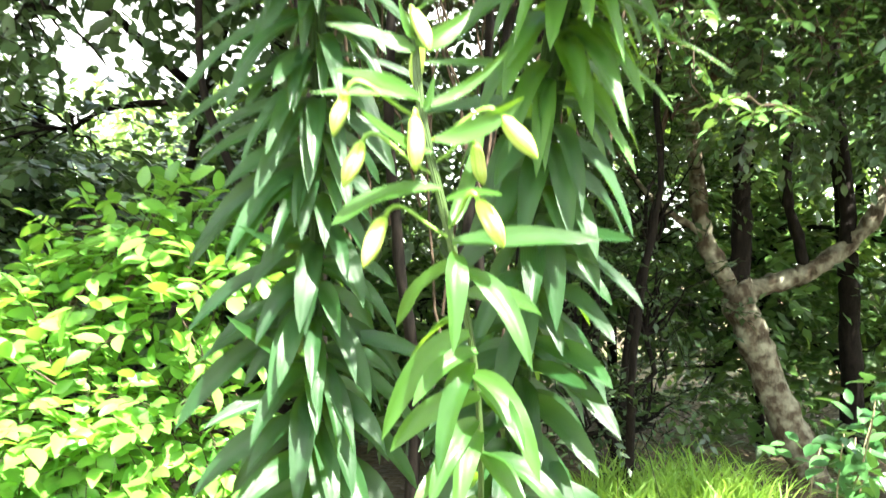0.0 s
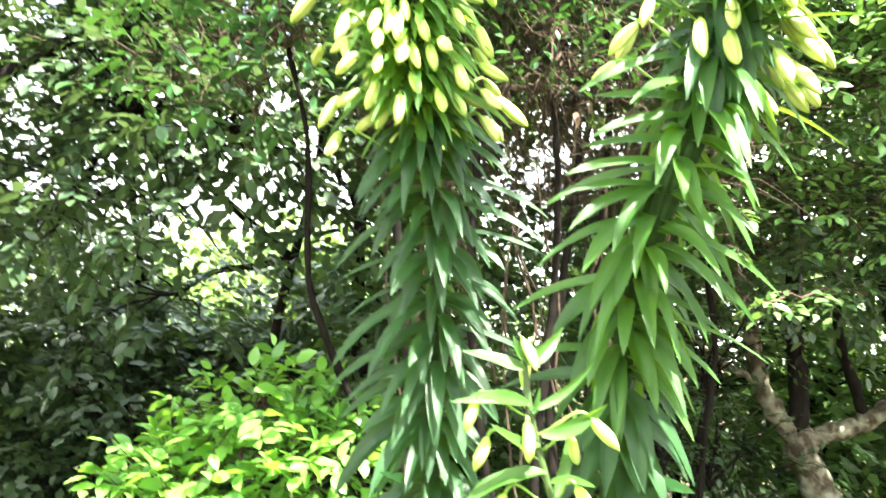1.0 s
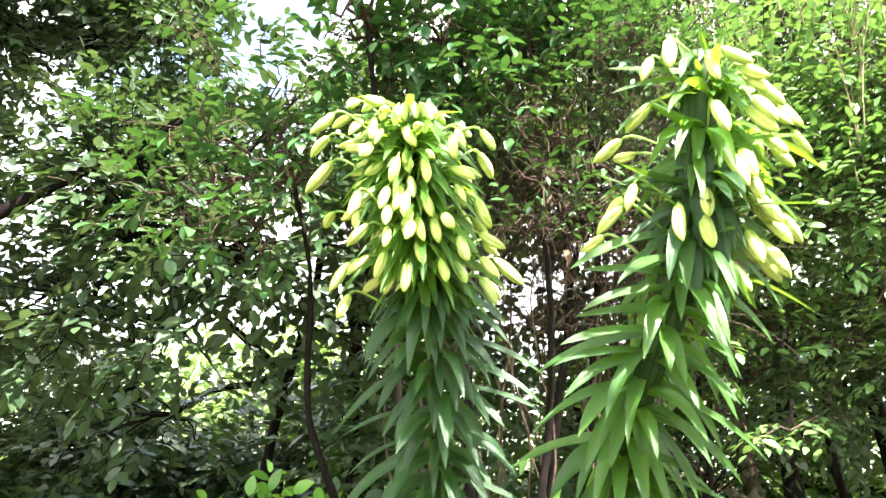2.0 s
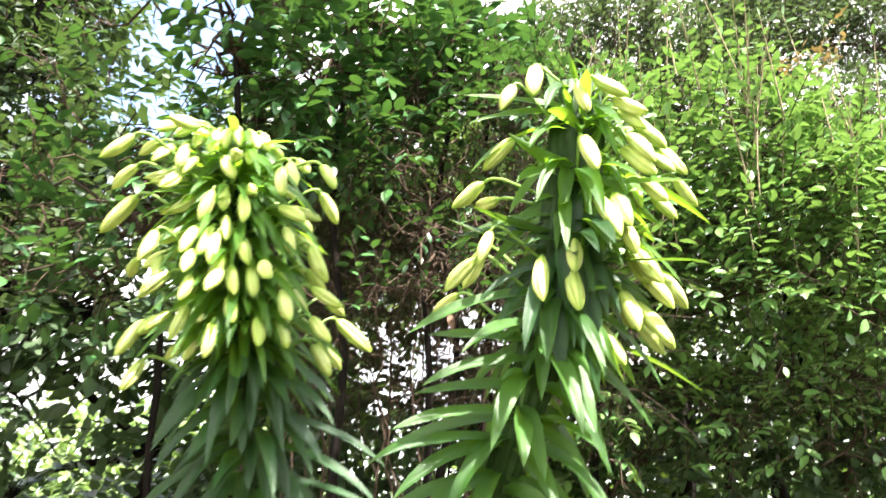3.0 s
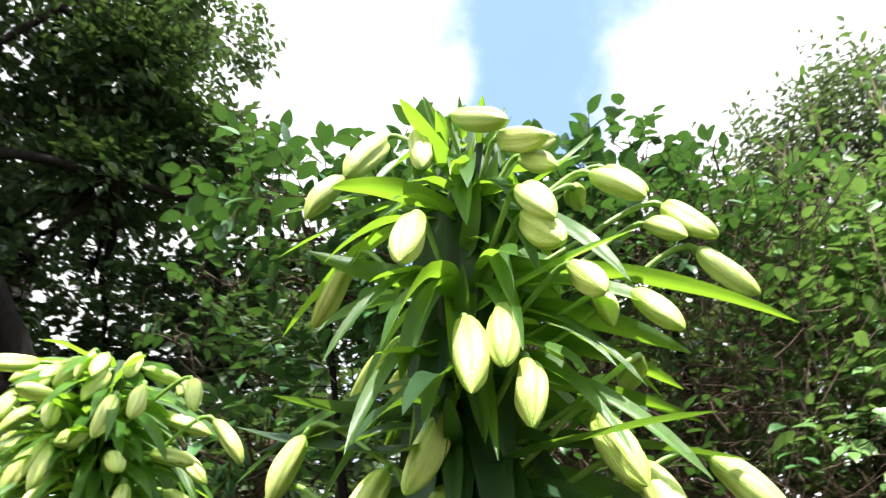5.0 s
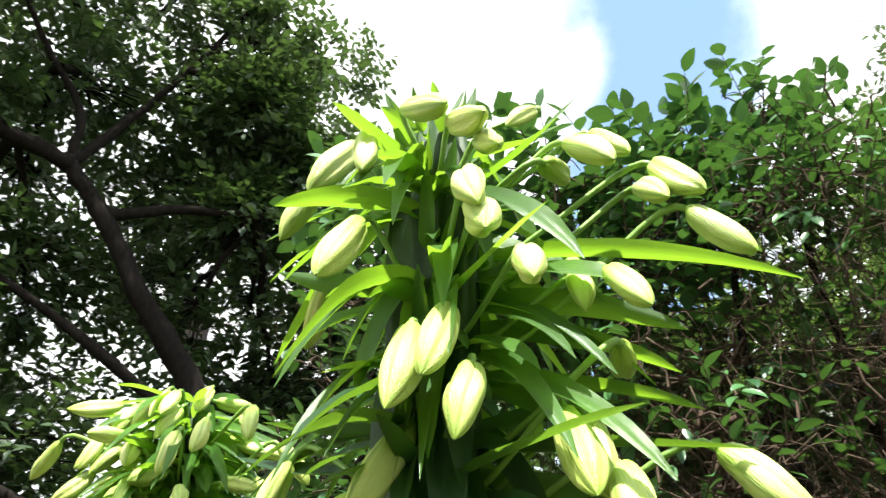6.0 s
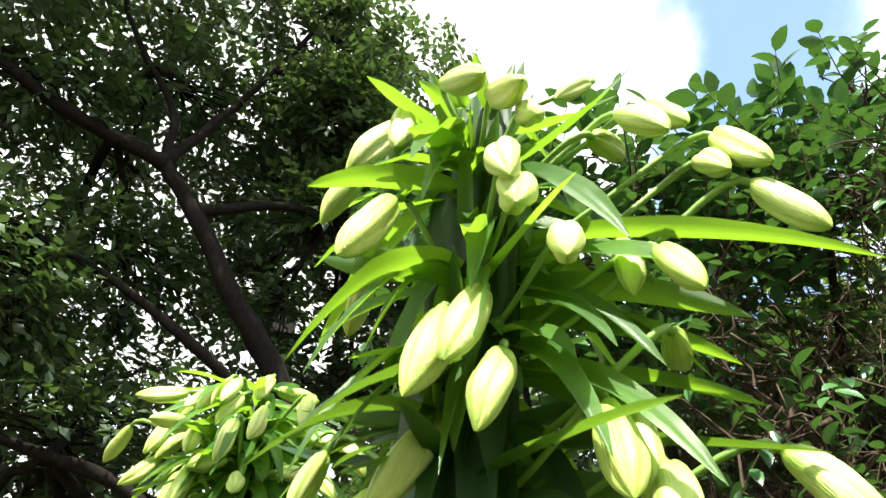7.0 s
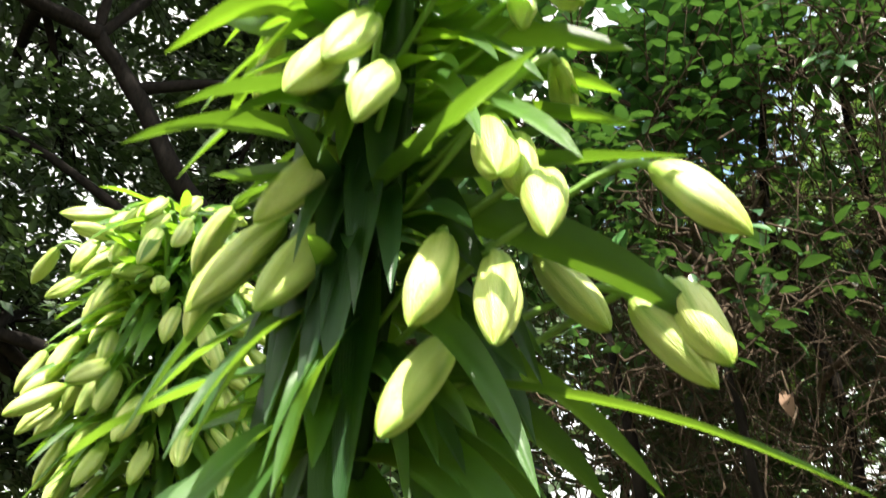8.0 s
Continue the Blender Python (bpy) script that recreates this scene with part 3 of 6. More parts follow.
    far_side = [((-4.3, 1.5, 5.4), (0.7, 1.2, 0.6), 240), ((-4.3, 0.2, 5.2), (0.7, 1, 0.7), 230), ((-4.2, 2.8, 4.6), (0.7, 0.7, 0.6), 55),
              ((-4.4, 1.4, 4), (0.6, 1.2, 0.4), 170), ((-4.6, 1.2, 4.2), (0.7, 1, 0.4), 200), ((-4.7, 2.4, 4), (0.7, 0.8, 0.4), 200),
              ((-5.4, 1, 3.8), (0.8, 1.3, 0.5), 200), ((-4.6, 0, 4.2), (0.7, 0.8, 0.5), 170), ((-4.9, 2.2, 3.4), (0.8, 1.2, 0.5), 220),
              ((-4.9, 0.6, 3.3), (0.8, 1.1, 0.5), 200), ((-4.4, 3.6, 3.2), (0.9, 0.8, 0.5), 200), ((-5.2, 1.5, 4.6), (0.8, 1.4, 0.6), 200),
              ((-4.5, 2.3, 2.7), (0.6, 0.6, 0.35), 150), ((-4.3, 2.9, 2.4), (0.6, 0.5, 0.3), 120)]
    middle = [((-3.1, 2.7, 5.3), (0.5, 0.5, 0.3), 150), ((-3.6, 0.8, 5.4), (0.5, 0.6, 0.35), 150), ((-3.6, 0, 4.9), (0.5, 0.6, 0.35), 140),
              ((-3.9, 1.7, 4.6), (0.6, 0.8, 0.35), 130), ((-3.4, 2.6, 4.4), (0.6, 0.5, 0.3), 55), ((-2.4, 3.9, 4.3), (0.7, 0.6, 0.4), 130),
              ((-2.9, 3.7, 4.9), (0.6, 0.6, 0.5), 190), ((-3.6, 3.6, 4.2), (0.8, 0.7, 0.5), 190), ((-2.5, 4.3, 5.2), (0.6, 0.5, 0.4), 120),
              ((-4.0, 2.6, 5.0), (0.35, 0.35, 0.22), 70), ((-3.4, 3.1, 4.75), (0.55, 0.5, 0.35), 34), ((-3.7, 3.4, 5.2), (0.55, 0.5, 0.35), 30)]
    low = [((-3.5, 0.9, 3.9), (0.6, 0.7, 0.35), 130), ((-3.6, 1.7, 3.3), (0.7, 0.8, 0.35), 170), ((-3.6, 0.4, 3.2), (0.6, 0.8, 0.35), 150),
              ((-2.2, 3.9, 3.6), (0.7, 0.5, 0.3), 110), ((-2, 3, 3.1), (0.5, 0.4, 0.25), 90), ((-3.6, 2.9, 2.5), (0.9, 0.9, 0.5), 240),
              ((-3.9, 1.3, 2.5), (0.6, 0.6, 0.3), 120), ((-4.4, 1.8, 2.75), (0.6, 0.7, 0.35), 150), ((-4.3, 2.3, 3.0), (0.5, 0.6, 0.3), 110)]
    # unseen clumps high towards the sun, added to shade trunk and middle crown
    shade_clumps = [((-1.9, 1.0, 7.3), (0.9, 0.8, 0.4), 230), ((-2.3, 0.2, 7.9), (0.9, 0.8, 0.4), 230), ((-2.9, -0.5, 7.6), (0.9, 0.8, 0.4), 200), ((-2.9, -1.0, 8.6), (0.9, 0.8, 0.4), 160), ((-1.6, 1.6, 7.9), (0.6, 0.6, 0.4), 120)]
    clumps = crown_top + far_side + middle + low + shade_clumps
    leafy(tree, [(c, np.array(r) * 0.84, int(n * 0.82 * (0.8 if c[1] < 1.1 and c[2] > 7.2 else (0.85 if c[1] > 1.9 else 0.30) if c[2] > 6.2 else (1.2 if c[2] > 4.3 else 1.0) if c[0] < -4.1 else (2.0 if c[1] > 1.9 else 1.3) if c[2] > 4.9 else 2.1 if c[2] > 3.4 else 1.35))) for c, r, n in clumps], SHADED_LEAF, 0.26, 8, 0.108, 0.54, LANCE, 0.15, 0.25, 0.5, BARK, roots, 31, 0.003, 16, 0.02)


dark_tree()


def broken_limb_tree():
    """Old tree behind the leaning one: only the stub of a thick limb shows between the leaves."""
    tree = thing("old_tree", (-5.0, 3.7, 0), "old dark tree with a thick broken limb", "tree")
    woody(tree, "trunk", [(-5.0, 3.7, -0.1), (-5.05, 3.7, 2.0), (-5.0, 3.7, 4.0), (-5.1, 3.6, 5.6)], 0.20, 0.12, BARK, 14, 0.014, 13)
    woody(tree, "limb", [(-5.0, 3.7, 4.6), (-4.2, 3.9, 4.62), (-3.4, 4.05, 4.56), (-2.76, 4.15, 4.46)], 0.14, 0.115, BARK, 14, 0.016, 14, "thick broken limb")
    woody(tree, "limb", [(-4.2, 3.9, 4.7), (-3.3, 4.1, 5.0), (-2.7, 4.3, 5.2), (-2.5, 4.3, 5.9)], 0.045, 0.02, BARK, 10, 0.010, 15)


broken_limb_tree()


def left_tree():
    """Slender trees behind the bush, leafy only in patches, bright sky showing through."""
    tree = thing("slender_tree", (-1.55, 3.9, 0), "slender broadleaf tree, leaves sparse against bright sky", "tree")
    woody(tree, "trunk", [(-1.60, 4.3, -0.1), (-1.56, 4.25, 1.4), (-1.40, 4.2, 2.1), (-1.2, 4.1, 2.7), (-1.15, 3.9, 3.6)], 0.04, 0.018, BARK, 10, 0.008, 41)
    woody(tree, "trunk", [(-0.88, 4.2, -0.1), (-0.92, 4.2, 1.2), (-0.98, 4.2, 2.0), (-0.95, 4.1, 3.0), (-0.9, 3.9, 3.9)], 0.06, 0.03, BARK, 10, 0.008, 42)
    woody(tree, "limb", [(-1.40, 4.2, 2.1), (-1.8, 3.6, 2.5), (-2.0, 3.0, 2.8)], 0.03, 0.01, BARK, 8, 0.008, 43)
    roots = [(-1.40, 4.2, 2.1), (-1.2, 4.1, 2.7), (-1.15, 3.9, 3.5), (-0.95, 4.1, 3.0), (-1.9, 3.2, 2.7), (-0.9, 3.9, 3.8)]
    clumps = [((-1.75, 3.1, 2.15), (0.45, 0.4, 0.25), 70), ((-1.25, 2.9, 2.55), (0.45, 0.35, 0.22), 75), ((-1.95, 3.1, 2.75), (0.5, 0.4, 0.25), 80), ((-1.4, 3.2, 3.2), (0.5, 0.4, 0.3), 85),
              ((-2.1, 3.6, 1.75), (0.5, 0.4, 0.22), 60), ((-2.2, 3.5, 3.4), (0.5, 0.5, 0.35), 90), ((-0.8, 3.6, 2.2), (0.35, 0.35, 0.25), 50),
              ((-0.7, 3.8, 2.9), (0.4, 0.4, 0.3), 60), ((-0.8, 3.6, 3.6), (0.5, 0.4, 0.35), 80), ((-1.5, 3.8, 3.9), (0.6, 0.5, 0.35), 90), ((-2.4, 3.2, 2.2), (0.35, 0.35, 0.3), 60), ((-2.65, 3.7, 2.9), (0.4, 0.4, 0.3), 60), ((-2.95, 3.8, 2.5), (0.35, 0.4, 0.25), 60), ((-2.75, 3.35, 3.25), (0.4, 0.4, 0.3), 70)]
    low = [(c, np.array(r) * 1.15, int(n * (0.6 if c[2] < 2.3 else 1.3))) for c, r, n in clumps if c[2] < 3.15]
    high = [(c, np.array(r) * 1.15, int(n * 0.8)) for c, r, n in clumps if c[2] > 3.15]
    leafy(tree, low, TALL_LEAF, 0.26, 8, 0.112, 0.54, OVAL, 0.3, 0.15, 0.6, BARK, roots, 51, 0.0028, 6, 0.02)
    # upper leaves of the same tree, coloured darker to look backlit and shaded
    leafy(tree, high, SHADED_LEAF, 0.26, 8, 0.100, 0.54, OVAL, 0.3, 0.15, 0.6, BARK, roots, 52, 0.0028, 6, 0.02)


left_tree()


def shade_trees():
    """The dark stand at the back: slim trees one beside another, with a deep layer of leaves."""
    rng = np.random.default_rng(77)
    spots = [(-0.5, 5.4), (0.5, 5.0), (1.3, 5.5), (2.2, 5.0), (3.2, 5.4), (4.2, 5.2), (-2.7, 5.2), (2.55, 4.5)]
    clumps = []
    for k in range(66):
        x, y = rng.uniform(-1.0, 4.8), rng.uniform(4.7, 6.6)
        z = rng.uniform(0.35, 4.6)
        if -0.35 < x < 0.3 and 2.0 < z < 2.9:
            continue
        clumps.append(((x, y, z), (0.65, 0.5, 0.45), 95))
    for k in range(46):
        clumps.append(((rng.uniform(0.6, 4.6), rng.uniform(4.5, 5.6), rng.uniform(0.4, 2.5)), (0.55, 0.45, 0.4), 70))
    clumps += [((-0.5, 3.7, 3.2), (0.45, 0.35, 0.4), 110), ((0.2, 3.7, 3.3), (0.4, 0.35, 0.4), 110), ((-0.8, 4.0, 3.9), (0.5, 0.4, 0.4), 100), ((0.1, 3.9, 3.9), (0.45, 0.4, 0.35), 90), ((-0.4, 3.8, 2.4), (0.4, 0.3, 0.25), 60)]
    clumps += [((-1.15, 4.3, 3.5), (0.4, 0.35, 0.3), 80), ((-0.7, 4.3, 3.4), (0.4, 0.35, 0.3), 80), ((-0.3, 4.2, 3.5), (0.35, 0.3, 0.3), 70)]
    for k in range(14):
        clumps.append(((rng.uniform(-0.9, 0.5), rng.uniform(3.9, 4.6), rng.uniform(0.4, 1.9)), (0.45, 0.4, 0.35), 70))
    for k in range(11):
        clumps.append(((rng.uniform(-4.8, -3.1), rng.uniform(4.8, 5.8), rng.uniform(1.7, 2.5)), (0.5, 0.4, 0.25), 55))
    share = [int(np.argmin([abs(c[0][0] - x) + 0.12 * (y < 4.9) for x, y in spots])) for c in clumps]
    for k, (x, y) in enumerate(spots):
        tree = thing("back_tree", (x, y, 0), "slim dark tree with dense leaves behind the clearing", "tree", "trees at the back")
        top = np.array((x + rng.normal(0, 0.3), y + rng.normal(0, 0.3), 4.2))
        way = bend((x, y, -0.1), top, 0, 7, 0.06, rng)
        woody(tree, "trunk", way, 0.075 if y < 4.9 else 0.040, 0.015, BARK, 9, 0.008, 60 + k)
        mine = [c for c, n in zip(clumps, share) if n == k]
        if mine:
            leafy(tree, [(c, r, int(n * 0.75)) for c, r, n in mine], DEEP_LEAF, 0.28, 8, 0.122, 0.55, LANCE, 0.2, 0.2, 0.5, BARK, way[1:], 71 + k, 0.0, 3, 0.02)
    low = thing("undergrowth", (-2.6, 5.2, 0), "dark low undergrowth along the edge of the wood", "undergrowth")
    mine = [((rng.uniform(-4.8, -2.1), rng.uniform(4.6, 6.2), rng.uniform(0.3, 1.75)), (0.6, 0.5, 0.35), 76) for _ in range(32)]
    mine += [((rng.uniform(-2.2, -0.6), rng.uniform(4.6, 6.0), rng.uniform(0.3, 0.95)), (0.55, 0.5, 0.3), 76) for _ in range(16)]
    mine += [((rng.uniform(-3.2, -1.0), rng.uniform(4.7, 6.0), rng.uniform(0.9, 2.0)), (0.55, 0.5, 0.28), 60) for _ in range(20)]
    # the wood edge's gloom is put into the colour of these leaves
    leafy(low, mine, SHADED_LEAF, 0.28, 7, 0.125, 0.55, LANCE, 0.2, 0.2, 0.5, BARK, [(c[0][0], c[0][1], 0.0) for c in mine], 79, 0.0, 3, 0.02)


shade_trees()


def right_tree():
    """Forked tree with lichen on its trunk and a tall small-leaved crown."""
    tree = thing("forked_tree", (2.05, 4.0, 0), "forked tree with pale lichen on bark, small leaves above", "tree")
    woody(tree, "trunk", [(2.10, 4.0, -0.1), (1.99, 4.0, 0.15), (1.86, 4.0, 0.42), (1.73, 4.0, 0.73), (1.64, 4.0, 0.95), (1.60, 4.0, 1.10)], 0.095, 0.085, BARK_PALE, 14, 0.012, 81)
    woody(tree, "limb", [(1.61, 4.0, 1.05), (1.47, 4.0, 1.22), (1.41, 4.0, 1.40), (1.37, 4.0, 1.7), (1.35, 4.0, 2.05), (1.3, 4.1, 3.0)], 0.060, 0.03, BARK_PALE, 12, 0.010, 82)
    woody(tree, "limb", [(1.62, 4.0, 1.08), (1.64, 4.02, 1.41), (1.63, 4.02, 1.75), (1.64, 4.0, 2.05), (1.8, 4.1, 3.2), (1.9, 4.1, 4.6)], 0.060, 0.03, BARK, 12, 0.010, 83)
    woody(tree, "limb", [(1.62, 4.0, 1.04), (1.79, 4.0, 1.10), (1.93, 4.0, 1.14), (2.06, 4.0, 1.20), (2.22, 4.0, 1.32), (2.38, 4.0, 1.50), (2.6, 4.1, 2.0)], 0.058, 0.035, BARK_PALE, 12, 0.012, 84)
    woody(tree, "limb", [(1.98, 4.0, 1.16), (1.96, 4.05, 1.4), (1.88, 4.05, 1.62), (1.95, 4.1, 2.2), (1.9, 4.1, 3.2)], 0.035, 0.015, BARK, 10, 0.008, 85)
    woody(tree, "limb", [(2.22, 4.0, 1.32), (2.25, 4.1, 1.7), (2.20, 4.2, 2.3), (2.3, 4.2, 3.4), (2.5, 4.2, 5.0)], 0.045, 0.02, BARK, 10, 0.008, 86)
    woody(tree, "limb", [(1.42, 4.0, 1.36), (1.22, 3.9, 1.46), (1.06, 3.85, 1.56), (0.87, 3.8, 1.80)], 0.022, 0.010, BARK_PALE, 9, 0.006, 87, "broken pale branch")
    roots = [(1.3, 4.1, 2.9), (1.8, 4.1, 3.2), (1.9, 4.1, 4.5), (2.3, 4.2, 3.4), (2.5, 4.2, 4.9), (1.35, 4.0, 2.05), (1.95, 4.1, 2.2), (2.6, 4.1, 2.0)]
    # clumps hidden behind the evergreen shrub, added to shade the wood beyond
    hidden = [((2.2, 4, 4.4), (0.6, 0.5, 0.4), 190), ((3.2, 4, 4.1), (0.7, 0.5, 0.4), 190), ((1.6, 4, 4.25), (0.4, 0.4, 0.35), 120),
              ((1.2, 4.2, 3.9), (0.45, 0.4, 0.3), 90), ((3.9, 4.2, 4.3), (0.6, 0.4, 0.3), 100), ((2.8, 4.6, 4.2), (0.6, 0.4, 0.3), 110),
              ((1.8, 4.7, 4.3), (0.6, 0.4, 0.25), 110), ((3.5, 4.7, 4.4), (0.6, 0.4, 0.3), 110)]
    upper = [((0.85, 4.05, 4.45), (0.28, 0.3, 0.40), 90), ((1.05, 4.05, 4.80), (0.28, 0.3, 0.35), 90), ((1.42, 4.05, 4.95), (0.30, 0.3, 0.40), 110), ((1.70, 4.05, 5.10), (0.22, 0.25, 0.36), 80),
             ((2.05, 4.1, 4.75), (0.35, 0.4, 0.35), 130), ((2.42, 4.1, 5.45), (0.24, 0.3, 0.50), 110), ((2.62, 4.1, 5.05), (0.40, 0.45, 0.40), 170), ((3.06, 4.1, 5.62), (0.26, 0.35, 0.56), 150),
             ((3.38, 4.1, 5.25), (0.35, 0.4, 0.42), 150), ((3.75, 4.1, 5.00), (0.40, 0.45, 0.42), 150), ((0.72, 3.95, 4.05), (0.25, 0.25, 0.30), 70)]
    clumps = hidden + upper
    leafy(tree, [(c, r, int(n * (1.5 if c[2] > 4.6 else 1.2))) for c, r, n in clumps], TALL_LEAF, 0.34, 12, 0.062, 0.44, LANCE, -0.1, 0.9, 0.4, TWIG, roots, 91, 0.0028, 6, 0.04)


right_tree()


def hedge_shrub():
    """Evergreen shrub that overhangs the tree's foot: small glossy leaves and upright pale shoots."""
    shrub = thing("evergreen_shrub", (1.7, 3.1, 0), "tall evergreen shrub with glossy leaves and upright pale shoots", "shrub")
    rng = np.random.default_rng(17)
    roots = []
    for k, (x, y, tx, ty, tz) in enumerate([(0.82, 3.4, 1.0, 2.8, 3.2), (2.45, 3.5, 1.7, 2.9, 3.4), (2.75, 3.4, 2.3, 2.9, 3.3), (2.9, 3.4, 3.0, 3.0, 3.2)]):
        woody(shrub, "stem", bend((x, y, -0.1), (tx, ty, tz), 0, 9, 0.03, rng), 0.020, 0.008, BARK, 9, 0.006, 100 + k)
        roots += [(tx, ty, tz), ((x + tx) / 2, (y + ty) / 2, tz * 0.55), (x * 0.3 + tx * 0.7, y * 0.3 + ty * 0.7, tz * 0.75)]
    clumps = []
    for x in (0.80, 1.15, 1.5, 1.85, 2.25, 2.65, 3.05, 3.4):
        for z, y, n in ((2.08, 2.85, 14), (2.26, 2.72, 52), (2.64, 2.50, 150), (2.95, 2.48, 145), (3.30, 2.6, 84), (3.50, 2.75, 32)):
            edge = -0.12 * (x < 0.9) * (z - 2.2)
            clumps.append(((x + 0.05 * math.sin(z * 9) - edge, y + 0.12 * math.sin(x * 5 + z), z - 0.05 * abs(math.sin(x * 4))), (0.30, 0.26, 0.27), n))
    leafy(shrub, [(c, r, int(n * 0.68)) for c, r, n in clumps], HEDGE_LEAF, 0.22, 8, 0.066, 0.54, BROAD, 0.08, 0.50, 0.8, TWIG, roots, 111, 0.0026, 8, 0.03)
    # inner and lower leaves take a darker colour in place of shade
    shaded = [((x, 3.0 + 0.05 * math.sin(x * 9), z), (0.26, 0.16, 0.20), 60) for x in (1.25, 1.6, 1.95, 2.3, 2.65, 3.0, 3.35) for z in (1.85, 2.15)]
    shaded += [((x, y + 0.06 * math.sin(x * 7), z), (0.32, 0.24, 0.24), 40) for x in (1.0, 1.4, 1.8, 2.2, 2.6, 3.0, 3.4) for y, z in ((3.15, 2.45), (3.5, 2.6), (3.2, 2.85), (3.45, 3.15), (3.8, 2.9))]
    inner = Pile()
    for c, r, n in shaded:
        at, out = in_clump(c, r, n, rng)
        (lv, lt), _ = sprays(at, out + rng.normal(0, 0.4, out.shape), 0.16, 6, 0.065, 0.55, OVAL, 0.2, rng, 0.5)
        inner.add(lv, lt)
    part("inner_crown", inner.mesh("inner_crown", SHADED_LEAF), shrub, "leaves underneath, coloured dark for shade")
    # upright shoots above the clipped-looking top
    for _ in range(130):
        at = np.array([(rng.uniform(0.75, 2.8), rng.uniform(2.15, 2.75), rng.uniform(2.5, 3.5))])
        way = np.array([(0, -0.12, 1.0)]) + rng.normal(0, 0.16, (1, 3))
        (lv, lt), (tv, tt) = sprays(at, way, 0.46, 11, 0.050, 0.5, OVAL, 0.0, rng, 0.3, 0.0042)
        shoot = part("shoot", mesh_from("shoot", tv, tt, SHOOT), shrub, "pale upright shoot")
        hang_in(part_mesh("foliage", lv, lt, HEDGE_LEAF), shoot)
    # reddish young growth near the top
    at = np.array((1.80, 2.45, 3.60)) + rng.normal(0, 0.06, (16, 3))
    (lv, lt), _ = sprays(at, np.array((0, -0.2, 0.8)) + rng.normal(0, 0.5, (16, 3)), 0.10, 6, 0.050, 0.42, LANCE, 0.1, rng, 0.4)
    part("young_foliage", mesh_from("young_foliage", lv, lt, YOUNG_LEAF), shrub, "reddish-yellow young leaves")
    # one low branch that reaches into the sun
    leaves, twigs = Pile(), Pile()
    branch = bend((1.55, 3.0, 1.80), (0.82, 2.12, 1.70), 0.03, 9, 0.012, rng)
    twigs.add(*tube(branch, np.linspace(0.009, 0.003, 9), 6))
    at = np.repeat(branch[2:], 2, axis=0) + rng.normal(0, 0.010, (14, 3))
    (lv, lt), (tv, tt) = sprays(at, np.tile((-0.5, -0.6, -0.05), (14, 1)) + rng.normal(0, 0.5, (14, 3)) * (1, 1, 0.25), 0.13, 5, 0.062, 0.48, BROAD, 0.5, rng, 0.7)
    leaves.add(lv, lt)
    twigs.add(tv, tt)
    part("low_branch", twigs.mesh("low_branch", TWIG), shrub)
    part("drooping_foliage", leaves.mesh("drooping_foliage", HEDGE_LEAF), shrub, "sunlit drooping leaves")
    # undergrowth below, dimmed by its leaf colour to stand for shade
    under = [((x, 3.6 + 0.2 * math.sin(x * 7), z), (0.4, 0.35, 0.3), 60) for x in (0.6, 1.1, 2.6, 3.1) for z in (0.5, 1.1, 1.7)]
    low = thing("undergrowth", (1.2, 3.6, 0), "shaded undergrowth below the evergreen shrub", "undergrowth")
    leafy(low, under, SHADED_LEAF, 0.22, 7, 0.06, 0.5, LANCE, 0.3, 0.3, 0.5, BARK, [(0.9, 3.7, 0.0), (2.8, 3.7, 0.0)], 121, 0.0025, 14, 0.04)


hedge_shrub()


